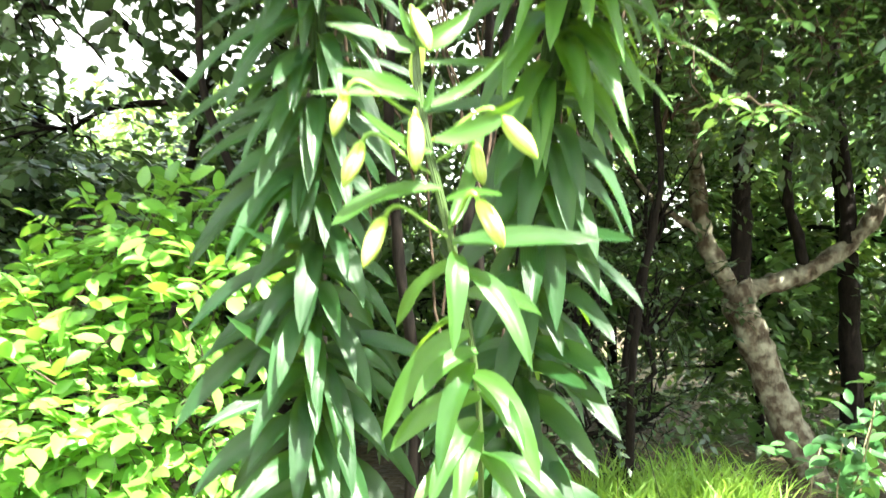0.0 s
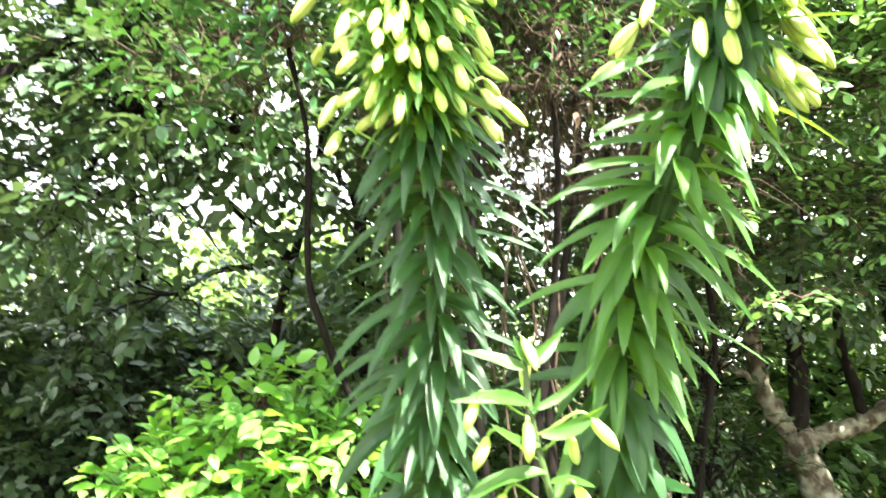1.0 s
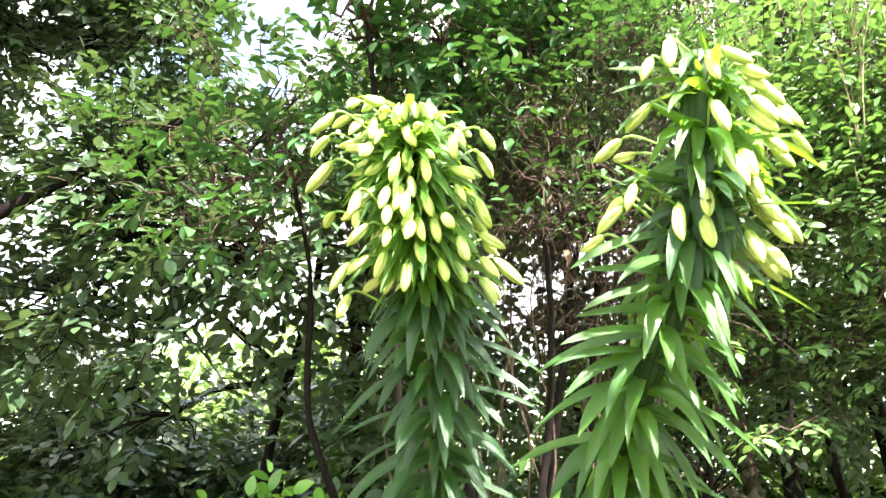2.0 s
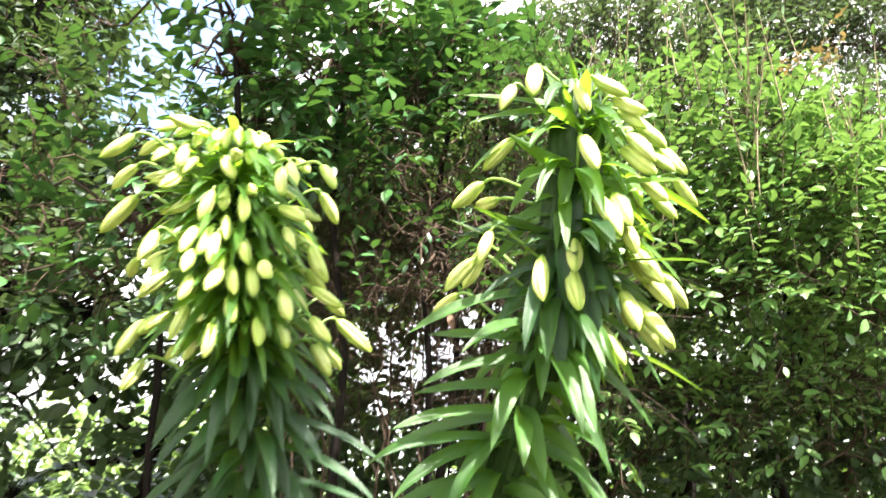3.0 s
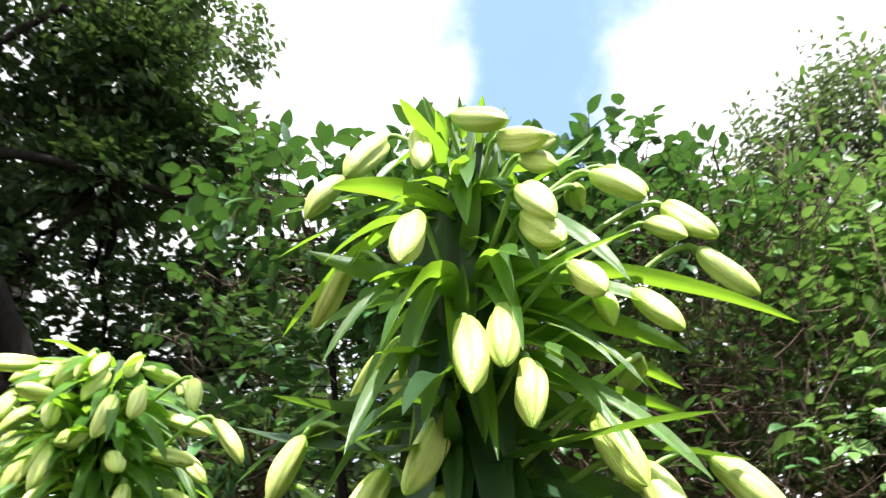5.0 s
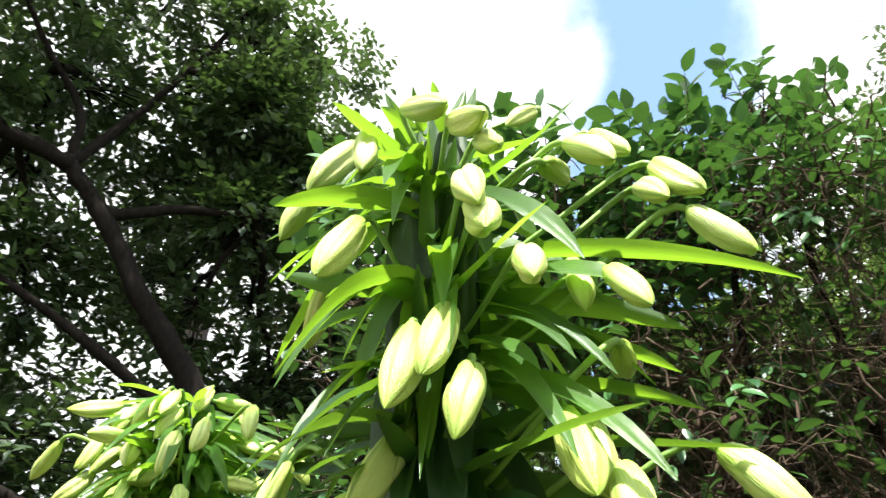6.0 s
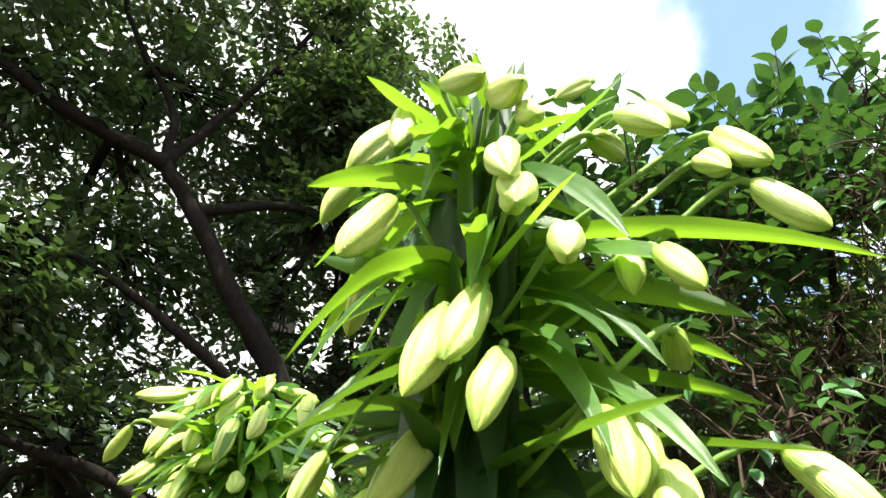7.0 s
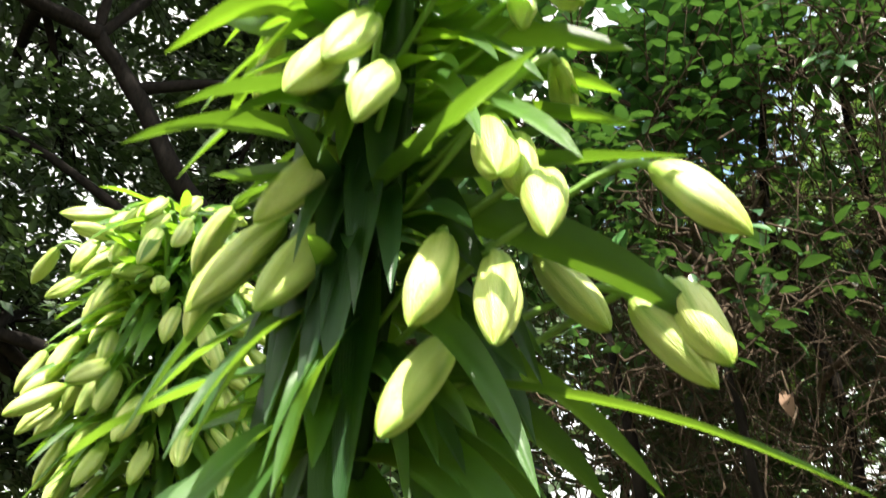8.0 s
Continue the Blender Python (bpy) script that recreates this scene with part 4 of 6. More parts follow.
def oval_shrub():
    """Tall shrub right behind the lilies: large rounded leaves outside, bare brown twigs inside."""
    shrub = thing("broadleaf_shrub", (-0.1, 2.5, 0), "tall shrub with rounded green leaves and bare twigs inside", "shrub")
    rng = np.random.default_rng(19)
    roots = []
    for k, (x, y, tx, ty, tz) in enumerate([(-0.3, 2.6, -0.55, 1.9, 3.2), (-0.1, 2.7, -0.2, 2.1, 3.2), (0.1, 2.7, 0.25, 2.35, 3.4), (0.2, 2.8, 0.42, 2.55, 3.7), (-0.4, 2.8, -0.9, 2.3, 2.7), (0.1, 2.6, 0.1, 2.15, 2.5)]):
        woody(shrub, "stem", bend((x, y, -0.1), (tx, ty, tz), 0, 8, 0.04, rng), 0.026, 0.009, BARK, 8, 0.005, 130 + k)
        roots += [(tx, ty, tz), (x * 0.4 + tx * 0.6, y * 0.4 + ty * 0.6, tz * 0.72)]
    # sprays that stand against the sky
    crest = [((-0.80, 1.76, 3.54), (0.15, 0.15, 0.13), 10), ((-0.62, 1.75, 3.38), (0.20, 0.2, 0.14), 8), ((-0.36, 1.78, 3.30), (0.18, 0.2, 0.12), 15), ((-0.14, 2.0, 3.42), (0.22, 0.2, 0.12), 20),
             ((0.06, 2.08, 3.42), (0.18, 0.2, 0.12), 18), ((0.20, 2.35, 3.46), (0.26, 0.25, 0.18), 40), ((0.38, 2.48, 3.86), (0.11, 0.14, 0.16), 10), ((0.50, 2.5, 3.56), (0.16, 0.2, 0.18), 18),
             ((-0.05, 2.45, 3.56), (0.3, 0.25, 0.14), 24), ((-0.40, 2.55, 3.45), (0.30, 0.3, 0.14), 16)]
    leafy(shrub, [(c, r, int(n * 1.5)) for c, r, n in crest], SHRUB_LEAF, 0.19, 7, 0.080, 0.66, BROAD, 0.1, 0.55, 0.6, TWIG, roots, 141, 0.0026, 4, 0.035)
    # level layers of foliage below, with gaps between
    layers = [((-0.62, 1.95, 3.12), (0.34, 0.24, 0.10), 9), ((-0.30, 2.0, 3.16), (0.30, 0.24, 0.09), 34), ((0.05, 2.15, 3.20), (0.28, 0.24, 0.09), 36), ((0.35, 2.3, 3.22), (0.26, 0.24, 0.10), 40), ((0.58, 2.2, 3.22), (0.2, 0.22, 0.10), 24),
              ((-0.95, 2.05, 3.02), (0.28, 0.24, 0.07), 6), ((-0.45, 2.05, 2.92), (0.30, 0.22, 0.06), 24), ((-0.10, 2.15, 2.98), (0.26, 0.22, 0.06), 22), ((0.22, 2.25, 2.94), (0.26, 0.22, 0.06), 16),
              ((-1.30, 2.1, 2.84), (0.30, 0.22, 0.06), 20), ((-0.85, 2.05, 2.80), (0.34, 0.22, 0.06), 20), ((-1.25, 2.05, 2.62), (0.34, 0.22, 0.06), 22), ((-0.80, 2.0, 2.58), (0.30, 0.22, 0.06), 16),
              ((-1.40, 2.1, 2.46), (0.28, 0.22, 0.06), 12), ((-1.02, 2.1, 2.40), (0.30, 0.22, 0.06), 12), ((0.02, 1.95, 2.84), (0.14, 0.14, 0.05), 6), ((0.12, 2.0, 2.62), (0.22, 0.16, 0.06), 7),
              ((0.20, 2.05, 2.46), (0.22, 0.16, 0.06), 8), ((0.02, 2.0, 2.36), (0.20, 0.16, 0.06), 7), ((0.48, 2.3, 2.80), (0.20, 0.2, 0.08), 9), ((0.50, 2.3, 2.52), (0.20, 0.2, 0.08), 8),
              ((-1.26, 2.0, 3.22), (0.10, 0.12, 0.16), 6), ((-1.20, 2.05, 3.45), (0.10, 0.12, 0.12), 5)]
    wide = [(c, r, int(n * (0.6 if c[0] < -1.2 else 0.8 if c[0] < -0.7 else 1.6))) for c, r, n in layers if c[0] < -0.08]
    slight = [(c, np.array(r) * (1.1, 1.0, 1.6), int(n * 1.25)) for c, r, n in layers if c[0] > -0.08]
    leafy(shrub, wide, SHRUB_LEAF, 0.20, 7, 0.074, 0.58, BROAD, 0.12, 0.12, 1.25, TWIG, roots, 142, 0.0025, 6, 0.035)
    leafy(shrub, slight, SHRUB_LEAF, 0.24, 7, 0.054, 0.54, BROAD, 0.05, 0.55, 0.7, TWIG, roots, 143, 0.0026, 14, 0.035)
    tangle = Pile()
    for _ in range(2700):
        p = np.array((rng.uniform(-0.55, 0.85), rng.uniform(2.15, 2.95), rng.uniform(2.1, 3.35)))
        q = p + unit(rng.normal(0, 1, 3) * (0.8, 0.6, 0.9) + np.array((0, 0, 0.5))) * rng.uniform(0.12, 0.5)
        r = rng.uniform(0.0009, 0.0026)
        tangle.add(*tube(bend(p, q, rng.normal(0, 0.02), 5, 0.012, rng), np.linspace(r, r * 0.4, 5), 3))
    for _ in range(26):
        p = np.array((rng.uniform(-0.5, 0.55), rng.uniform(2.35, 2.8), rng.uniform(0.8, 1.6)))
        q = p + np.array((rng.normal(0, 0.15), rng.normal(0, 0.10), rng.uniform(1.0, 1.5)))
        tangle.add(*tube(bend(p, q, 0, 9, 0.02, rng), np.linspace(0.006, 0.002, 9), 6))
    part("dry_branchwork", tangle.mesh("dry_branchwork", TWIG), shrub, "dry brown bare twigs")
    # one withered leaf caught in the twigs
    at = np.array([(0.195, 2.2, 2.39)])
    lv, lt = leaf_array(at, np.array([(0.2, -0.1, -1.0)]), np.array([(0.3, -1.0, 0.2)]), np.array([0.062]), np.array([0.030]), BROAD)
    part("withered_leaf", mesh_from("withered_leaf", lv, lt, DRY_LEAF), shrub, "withered brown leaf")
    # the far side of the shrub, its shade put into the leaf colour
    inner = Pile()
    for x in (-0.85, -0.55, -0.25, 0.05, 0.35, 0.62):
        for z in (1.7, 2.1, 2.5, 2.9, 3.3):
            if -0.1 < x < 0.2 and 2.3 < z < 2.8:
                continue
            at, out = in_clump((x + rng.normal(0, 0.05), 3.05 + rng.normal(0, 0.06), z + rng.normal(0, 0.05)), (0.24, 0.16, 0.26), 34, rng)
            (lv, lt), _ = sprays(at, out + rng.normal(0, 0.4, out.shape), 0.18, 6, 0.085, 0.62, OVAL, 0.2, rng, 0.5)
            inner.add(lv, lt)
    part("inner_crown", inner.mesh("inner_crown", SHADED_LEAF), shrub, "leaves inside the shrub, coloured dark for shade")


oval_shrub()


def sunny_bush():
    bush = thing("sunlit_bush", (-1.35, 2.75, 0), "low bush with bright yellow-green leaves in full sun", "bush")
    rng = np.random.default_rng(29)
    roots = []
    for k in range(7):
        a = (-1.35 + rng.normal(0, 0.12), 2.75 + rng.normal(0, 0.1), -0.05)
        b = (-1.35 + rng.normal(0, 0.45), 2.65 + rng.normal(0, 0.2), rng.uniform(0.6, 1.1))
        woody(bush, "stem", bend(a, b, 0, 6, 0.02, rng), 0.012, 0.005, TWIG, 6, 0.002, 150 + k)
        roots += [b, ((a[0] + b[0]) / 2, (a[1] + b[1]) / 2, b[2] * 0.5)]
    clumps = [((-1.08, 2.65, 1.27), (0.24, 0.25, 0.16), 44), ((-0.82, 2.6, 1.09), (0.24, 0.25, 0.18), 44), ((-1.38, 2.6, 1.00), (0.24, 0.25, 0.16), 40), ((-1.70, 2.5, 0.62), (0.28, 0.25, 0.18), 46),
              ((-1.25, 2.4, 0.68), (0.34, 0.25, 0.22), 60), ((-0.85, 2.45, 0.62), (0.28, 0.22, 0.22), 46), ((-1.6, 2.3, 0.32), (0.4, 0.25, 0.22), 60), ((-1.1, 2.3, 0.30), (0.4, 0.25, 0.22), 55),
              ((-2.1, 2.6, 0.38), (0.35, 0.3, 0.22), 50)]
    leafy(bush, [(c, r, int(n * 2.0)) for c, r, n in clumps], BUSH_LEAF, 0.20, 5, 0.098, 0.58, BROAD, 0.35, 0.30, 0.35, TWIG, roots, 161, 0.0022, 2, 0.02)


sunny_bush()


def unseen_shrub():
    """Unseen evergreens, added to close the clearing beside and behind the camera and keep the sun off the lower stems.
    """
    shrub = thing("unseen_shrub", (1.65, -0.6, 0), "unseen tall evergreen hedge added beside the clearing for shade", "shrub")
    rng = np.random.default_rng(57)
    roots, clumps = [], []
    for k in range(8):
        y = -2.4 + k * 0.42 + rng.normal(0, 0.06)
        a = (1.75 + rng.normal(0, 0.1), y, -0.1)
        tall = 1.0 - 0.035 * abs(k - 4.5) + rng.uniform(-0.05, 0.04)
        b = (1.65 + rng.normal(0, 0.08), y + rng.normal(0, 0.1), 4.1 * tall)
        woody(shrub, "stem", bend(a, b, 0, 7, 0.04, rng), 0.035, 0.012, BARK, 8, 0.006, 170 + k)
        roots += [b, (a[0], a[1], 1.7)]
        for z in (0.6, 1.25, 1.9, 2.5, 3.1, 3.7, 4.2):
            clumps.append(((1.70 + rng.normal(0, 0.10), y + rng.normal(0, 0.08), z * tall), (0.30 + 0.10 * math.sin(z * 1.3 + k), 0.34, 0.40), 36))
    # one long unseen branch over the clearing, added so its leaves shade lily_a's stem
    limb = np.array([(1.62, -0.75, 3.4), (1.45, -0.52, 3.9), (1.2, -0.34, 4.15), (0.95, -0.20, 4.22), (0.74, -0.06, 4.22), (0.52, 0.10, 4.20)])
    woody(shrub, "limb", limb, 0.028, 0.006, BARK, 8, 0.004, 190)
    at = np.tile((0.53, 0.10, 4.2), (40, 1)) + rng.normal(0, 0.055, (40, 3))
    (lv, lt), _ = sprays(at, rng.normal(0, 1, at.shape), 0.06, 5, 0.075, 0.55, LANCE, 0.1, rng)
    part("shade_foliage", mesh_from("shade_foliage", lv, lt, HEDGE_LEAF), shrub)
    leafy(shrub, clumps, HEDGE_LEAF, 0.22, 8, 0.115, 0.55, LANCE, 0.1, 0.4, 0.5, TWIG, roots, 171, 0.0, 0, 0.03)


unseen_shrub()


def sapling():
    """Thin young shoots with ovate leaves at the edge of the grass."""
    young = thing("sapling", (1.20, 2.25, 0), "thin sapling with pale stems and ovate leaves", "sapling")
    rng = np.random.default_rng(33)
    for k in range(7):
        a = np.array((1.2 + rng.normal(0, 0.06), 2.25 + rng.normal(0, 0.06), -0.05))
        b = np.array((1.2 + rng.normal(0.02, 0.15), 2.2 + rng.normal(0, 0.12), rng.uniform(0.55, 0.95)))
        way = bend(a, b, 0, 9, 0.012, rng)
        stem = part("stem", mesh_from("stem", *tube(way, np.linspace(0.006, 0.002, 9), 6), SHOOT), young)
        at = way[3:] + rng.normal(0, 0.004, (6, 3))
        (lv, lt), (tv, tt) = sprays(np.repeat(at, 2, 0), rng.normal(0, 0.7, (12, 3)) + np.array((0, -0.2, 0.25)), 0.11, 3, 0.075, 0.60, BROAD, 0.3, rng, 0.8)
        hang_in(part_mesh("foliage", lv, lt, SHRUB_LEAF), stem)


sapling()
grass("grass", [(1.0, 3.3, 0.38, 0.3, 900), (1.30, 3.35, 0.30, 0.30, 520)], "long bright green grass at the edge of the wood", 0.36, 5)


# ---------------------------------------------------------------- lilies
def make_bud_mesh(bow, fat, lobe):
    """A closed bud, base at the origin, one long downwards: three broad tepals with a furrow between each two."""
    rows, cols = 17, 24
    v, uv = [], []
    prof_s = [0, 0.02, 0.06, 0.14, 0.28, 0.45, 0.60, 0.74, 0.86, 0.94, 0.98, 1.0]
    prof_r = [0.22, 0.42, 0.60, 0.78, 0.92, 1.0, 0.98, 0.86, 0.62, 0.38, 0.22, 0.06]
    for i in range(rows):
        s = (i / (rows - 1)) ** 0.9
        r = 0.5 * float(np.interp(s, prof_s, prof_r)) ** fat
        for j in range(cols + 1):
            a = 2 * math.pi * j / cols
            f = abs(((j / cols * 3) % 1.0) - 0.5) * 2
            g = 1.0 - 0.24 * max(0.0, (f - 0.5) / 0.5) ** 1.1 + 0.09 * math.exp(-((f - 0.12) / 0.10) ** 2)
            v.append((r * g * math.cos(a) + bow * s * (1 - s), r * g * math.sin(a) + lobe * math.sin(s * 7) * r, -s))
            uv.append((j / cols + 1 / 6, s))
    t = []
    for i in range(rows - 1):
        for j in range(cols):
            a = i * (cols + 1) + j
            t += [(a, a + cols + 1, a + 1), (a + 1, a + cols + 1, a + cols + 2)]
    return mesh_from("bud", v, t, LILY_BUD, uv)


BUDS = [make_bud_mesh(b, f, l) for b, f, l in ((0.0, 1.0, 0.0), (0.35, 1.15, 0.10), (-0.3, 0.9, -0.08), (0.5, 1.25, 0.05))]


class Lily:
    def __init__(self, spine, wide, flat, label, skin=None):
        self.spine = np.asarray(spine, float)
        self.rng = np.random.default_rng(int(abs(spine[0][0]) * 1000) + 5)
        self.taper = [0.35, 0.40, 0.48, 0.95, 1.0, 0.7] if flat < 0.5 else [0.5, 0.6, 0.72, 1.0, 1.0, 0.6]
        self.wide, self.flat, self.heads = wide, flat, []
        self.ob = thing("lily", self.spine[0], label, "lily", "lilies in the clearing")
        z = np.linspace(self.spine[0][2], self.spine[-1][2], 46)
        p = np.stack([np.interp(z, self.spine[:, 2], self.spine[:, k]) for k in (0, 1)] + [z], 1)
        for _ in range(4):
            p[1:-1, :2] = (p[:-2, :2] + 2 * p[1:-1, :2] + p[2:, :2]) / 4
        s = np.linspace(0, 1, 46)
        r = wide * np.interp(s, [0, 0.4, 0.7, 0.85, 0.96, 1], self.taper)
        v, t = tube(p, r, 72, flat)
        k = np.arange(len(v) - 1) % 72
        ribs = 1 + 0.07 * np.sin(k * math.pi / 3) + 0.05 * np.sin(k * 0.9 + 2) + self.rng.normal(0, 0.012, len(k))
        v[:-1] = np.repeat(p, 72, 0) + (v[:-1] - np.repeat(p, 72, 0)) * ribs[:, None]
        part("stem", mesh_from("stem", v, t, skin or LILY_STEM), self.ob)

    def axis(self, z):
        return np.array((np.interp(z, self.spine[:, 2], self.spine[:, 0]), np.interp(z, self.spine[:, 2], self.spine[:, 1]), z))


def bud(lily, base, tip, wide=0.0):
    """One bud from its base to its tip, and the stalk that bears it."""
    base, tip = np.array(base), np.array(tip)
    lily.heads.append((base + tip) / 2)
    d = tip - base
    long = float(np.linalg.norm(d))
    d = d / long
    base, long = base - d * 0.07 * long, long * 1.11
    rng = lily.rng
    wide = wide or min(0.0285, max(0.0170, 0.335 * long)) * rng.uniform(0.92, 1.08)
    q = Vector((0, 0, -1)).rotation_difference(Vector(d))
    m = Matrix.Translation(base) @ q.to_matrix().to_4x4() @ Matrix.Rotation(rng.uniform(0, 6.28), 4, "Z") @ Matrix.Diagonal((wide, wide, long, 1))
    span = float(np.hypot(*(base - lily.axis(base[2]))[:2]))
    zs = min(base[2] - rng.uniform(0.30, 0.55) * span, lily.spine[-1][2] - 0.01)
    foot = lily.axis(zs)
    out = unit(np.array((base[0] - foot[0], base[1] - foot[1], 0.0)))
    foot = foot + out * lily.wide * 0.5
    reach = np.linalg.norm(base - foot)
    p1 = foot + out * reach * 0.45 + np.array((0, 0, 0.20 * reach * rng.uniform(0.4, 1.0)))
    p2 = base - d * min(0.034, reach * 0.45) + np.array((0, 0, 0.006))
    s = np.linspace(0, 1, 10)[:, None]
    way = foot * (1 - s) ** 3 + p1 * 3 * s * (1 - s) ** 2 + p2 * 3 * s * s * (1 - s) + (base + d * 0.003) * s ** 3
    if lily.flat < 0.9 and (reach > 0.10 or rng.random() < 0.72):
        turn = radians(rng.uniform(-28, 28))
        side = np.array((out[0] * math.cos(turn) - out[1] * math.sin(turn), out[0] * math.sin(turn) + out[1] * math.cos(turn), 0))
        blade(lily, foot, foot + side * (reach * 0.62 + rng.uniform(0.01, 0.045)) + np.array((0, 0, rng.uniform(-0.15, -0.04))), rng.uniform(0.015, 0.022))
    stalk = part("flower_stalk", mesh_from("flower_stalk", *tube(way, np.linspace(0.0021, 0.0032, 10), 7), STALK), lily.ob)
    ob = new("bud", BUDS[int(rng.integers(4))])
    ob.matrix_basis = m
    hang_in(tagged(ob, "waxy pale yellow-green bud"), stalk)


UNDER = (-0.22, 0.10)


def blade(lily, base, tip, wide=0.0, tilt=(0.12, -0.75), lift=None):
    """One lance-shaped leaf from the stem to its tip: it leaves the stem outwards, arches over and hangs."""
    rng = lily.rng
    base, tip = np.array(base), np.array(tip)
    flat = np.array((tip[0] - base[0], tip[1] - base[1], 0.0))
    reach = float(np.linalg.norm(flat))
    span = float(np.linalg.norm(tip - base))
    out = unit(flat)
    drop = base[2] - tip[2]
    wide = 1.35 * (wide or 0.024 * rng.uniform(0.9, 1.12))
    wide = min(wide * (1.28 if lily.flat < 0.9 and base[2] < 1.5 else 1.0), span * 0.27)
    if lift is None:
        lift = 0.012 + 0.16 * max(0.0, drop) if drop > -0.03 else -0.02
    mid = base + flat * (0.58 if drop > 0.02 else 0.4) + np.array((0, 0, -drop * 0.28 + lift * 0.8))
    n = 11
    s = np.linspace(0, 1, n)[:, None]
    p = base * (1 - s) ** 2 + mid * 2 * s * (1 - s) + tip * s * s
    d = unit(np.gradient(p, axis=0))
    sky = 0.55 * np.array((0, 0, 1.0)) + 0.45 * out + np.array((*tilt, 0.0)) + rng.normal(0, 0.16, 3)
    twist = rng.normal(0, 0.35)
    v, uv, t = [], [], []
    wave = rng.uniform(0, 6.28)
    for i in range(n):
        u = i / (n - 1)
        face = unit(sky - d[i] * (sky @ d[i]))
        side = np.cross(d[i], face)
        a = twist * u * u
        side, face = side * math.cos(a) + face * math.sin(a), face * math.cos(a) - side * math.sin(a)
        w = wide * 0.5 * (max(u, 0.03) ** 0.55) * ((1.0 - u) ** 0.72) * 1.98
        if i == n - 1:
            w = 0.0003
        for k in (-1, -0.5, 0, 0.5, 1):
            ripple = 0.13 * math.sin(wave + u * 11 + k * 2) * abs(k)
            v.append(p[i] + side * w * k + face * w * (0.42 * abs(k) ** 1.2 - 0.14 + ripple))
            uv.append((k, u))
    for i in range(n - 1):
        for k in range(4):
            a = i * 5 + k
            t += [(a, a + 1, a + 5), (a + 1, a + 6, a + 5)]
    # lily_b's mid-stem leaves count as young only to look sunlit by colour
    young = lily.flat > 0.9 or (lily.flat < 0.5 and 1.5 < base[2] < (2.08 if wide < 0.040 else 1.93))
    skin = LILY_LIGHTER if young else LILY_BRACT if base[2] > (2.18 if lily.flat < 0.5 else 2.02) and wide < 0.040 else LILY_LEAF
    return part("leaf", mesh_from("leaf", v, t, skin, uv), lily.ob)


def crowd(lily, z0, z1, n, yaw0, yaw1, reach, room=0.040):
    """More buds of the crowded head, where there is room between the others."""
    rng = lily.rng
    for k in range(n):
        s = (k + 0.5) / n
        yaw = radians(yaw0 + (yaw1 - yaw0) * ((k * 0.618) % 1.0))
        o = np.array((math.cos(yaw), math.sin(yaw), 0))
        base = lily.axis(z0 + (z1 - z0) * s) + o * reach * rng.uniform(0.55, 1.1) * (1.0 - 0.35 * s) + np.array((0, 0, 0.03))
        way = unit(o * (0.45 + 0.5 * s) + np.array((0, 0, -0.75 + 0.5 * s)) + rng.normal(0, 0.12, 3))
        tip = base + way * rng.uniform(0.057, 0.069)
        if min((np.linalg.norm(h - (base + tip) / 2) for h in lily.heads), default=1.0) > room:
            bud(lily, base, tip)


def filler(lily, z0, z1, n, yaw0, yaw1, reach, drop, wide=0.028):
    """Leaves on the far side and the foot of a stem, in their usual spiral."""
    for k in range(n):
        z = z0 + (z1 - z0) * (k + 0.5) / n
        yaw = radians(yaw0 + (yaw1 - yaw0) * ((k * 0.618) % 1.0))
        base = lily.axis(z)
        r = reach * lily.rng.uniform(0.75, 1.2)
        o = np.array((math.cos(yaw), math.sin(yaw), 0))
        blade(lily, base + o * 0.012, base + o * r + np.array((0, 0, -drop * lily.rng.uniform(0.6, 1.3))), wide)


lily_a = Lily([(-0.235, 1.420, 0.00), (-0.225, 1.380, 0.87), (-0.225, 1.330, 1.19), (-0.216, 1.280, 1.45), (-0.211, 1.220, 1.68), (-0.222, 1.150, 1.88), (-0.250, 1.085, 2.07), (-0.280, 1.060, 2.29), (-0.285, 1.060, 2.42)], 0.02, 0.6, "very tall lily, crowded hanging leaves, dense head of pale buds")
bud(lily_a, (-0.432, 0.941, 2.343), (-0.478, 0.938, 2.298))
bud(lily_a, (-0.471, 1.070, 2.348), (-0.511, 1.081, 2.304))
bud(lily_a, (-0.459, 1.064, 2.280), (-0.515, 1.075, 2.214))
bud(lily_a, (-0.407, 1.002, 2.365), (-0.454, 1.039, 2.357))
bud(lily_a, (-0.400, 1.039, 2.423), (-0.412, 0.993, 2.386))
bud(lily_a, (-0.356, 1.026, 2.419), (-0.377, 0.992, 2.374))
bud(lily_a, (-0.380, 0.995, 2.352), (-0.399, 0.962, 2.305))
bud(lily_a, (-0.346, 0.966, 2.343), (-0.347, 0.945, 2.287))
bud(lily_a, (-0.337, 0.995, 2.331), (-0.341, 0.960, 2.282))
bud(lily_a, (-0.349, 0.968, 2.287), (-0.366, 0.932, 2.242))
bud(lily_a, (-0.325, 0.999, 2.392), (-0.331, 0.969, 2.340))
bud(lily_a, (-0.297, 0.978, 2.375), (-0.299, 0.953, 2.320))
bud(lily_a, (-0.284, 1.001, 2.391), (-0.280, 0.970, 2.340))
bud(lily_a, (-0.271, 1.001, 2.401), (-0.254, 0.978, 2.349))
bud(lily_a, (-0.244, 1.003, 2.391), (-0.221, 0.975, 2.344))
bud(lily_a, (-0.232, 1.047, 2.411), (-0.210, 1.020, 2.362))
bud(lily_a, (-0.282, 0.981, 2.325), (-0.253, 0.962, 2.276))
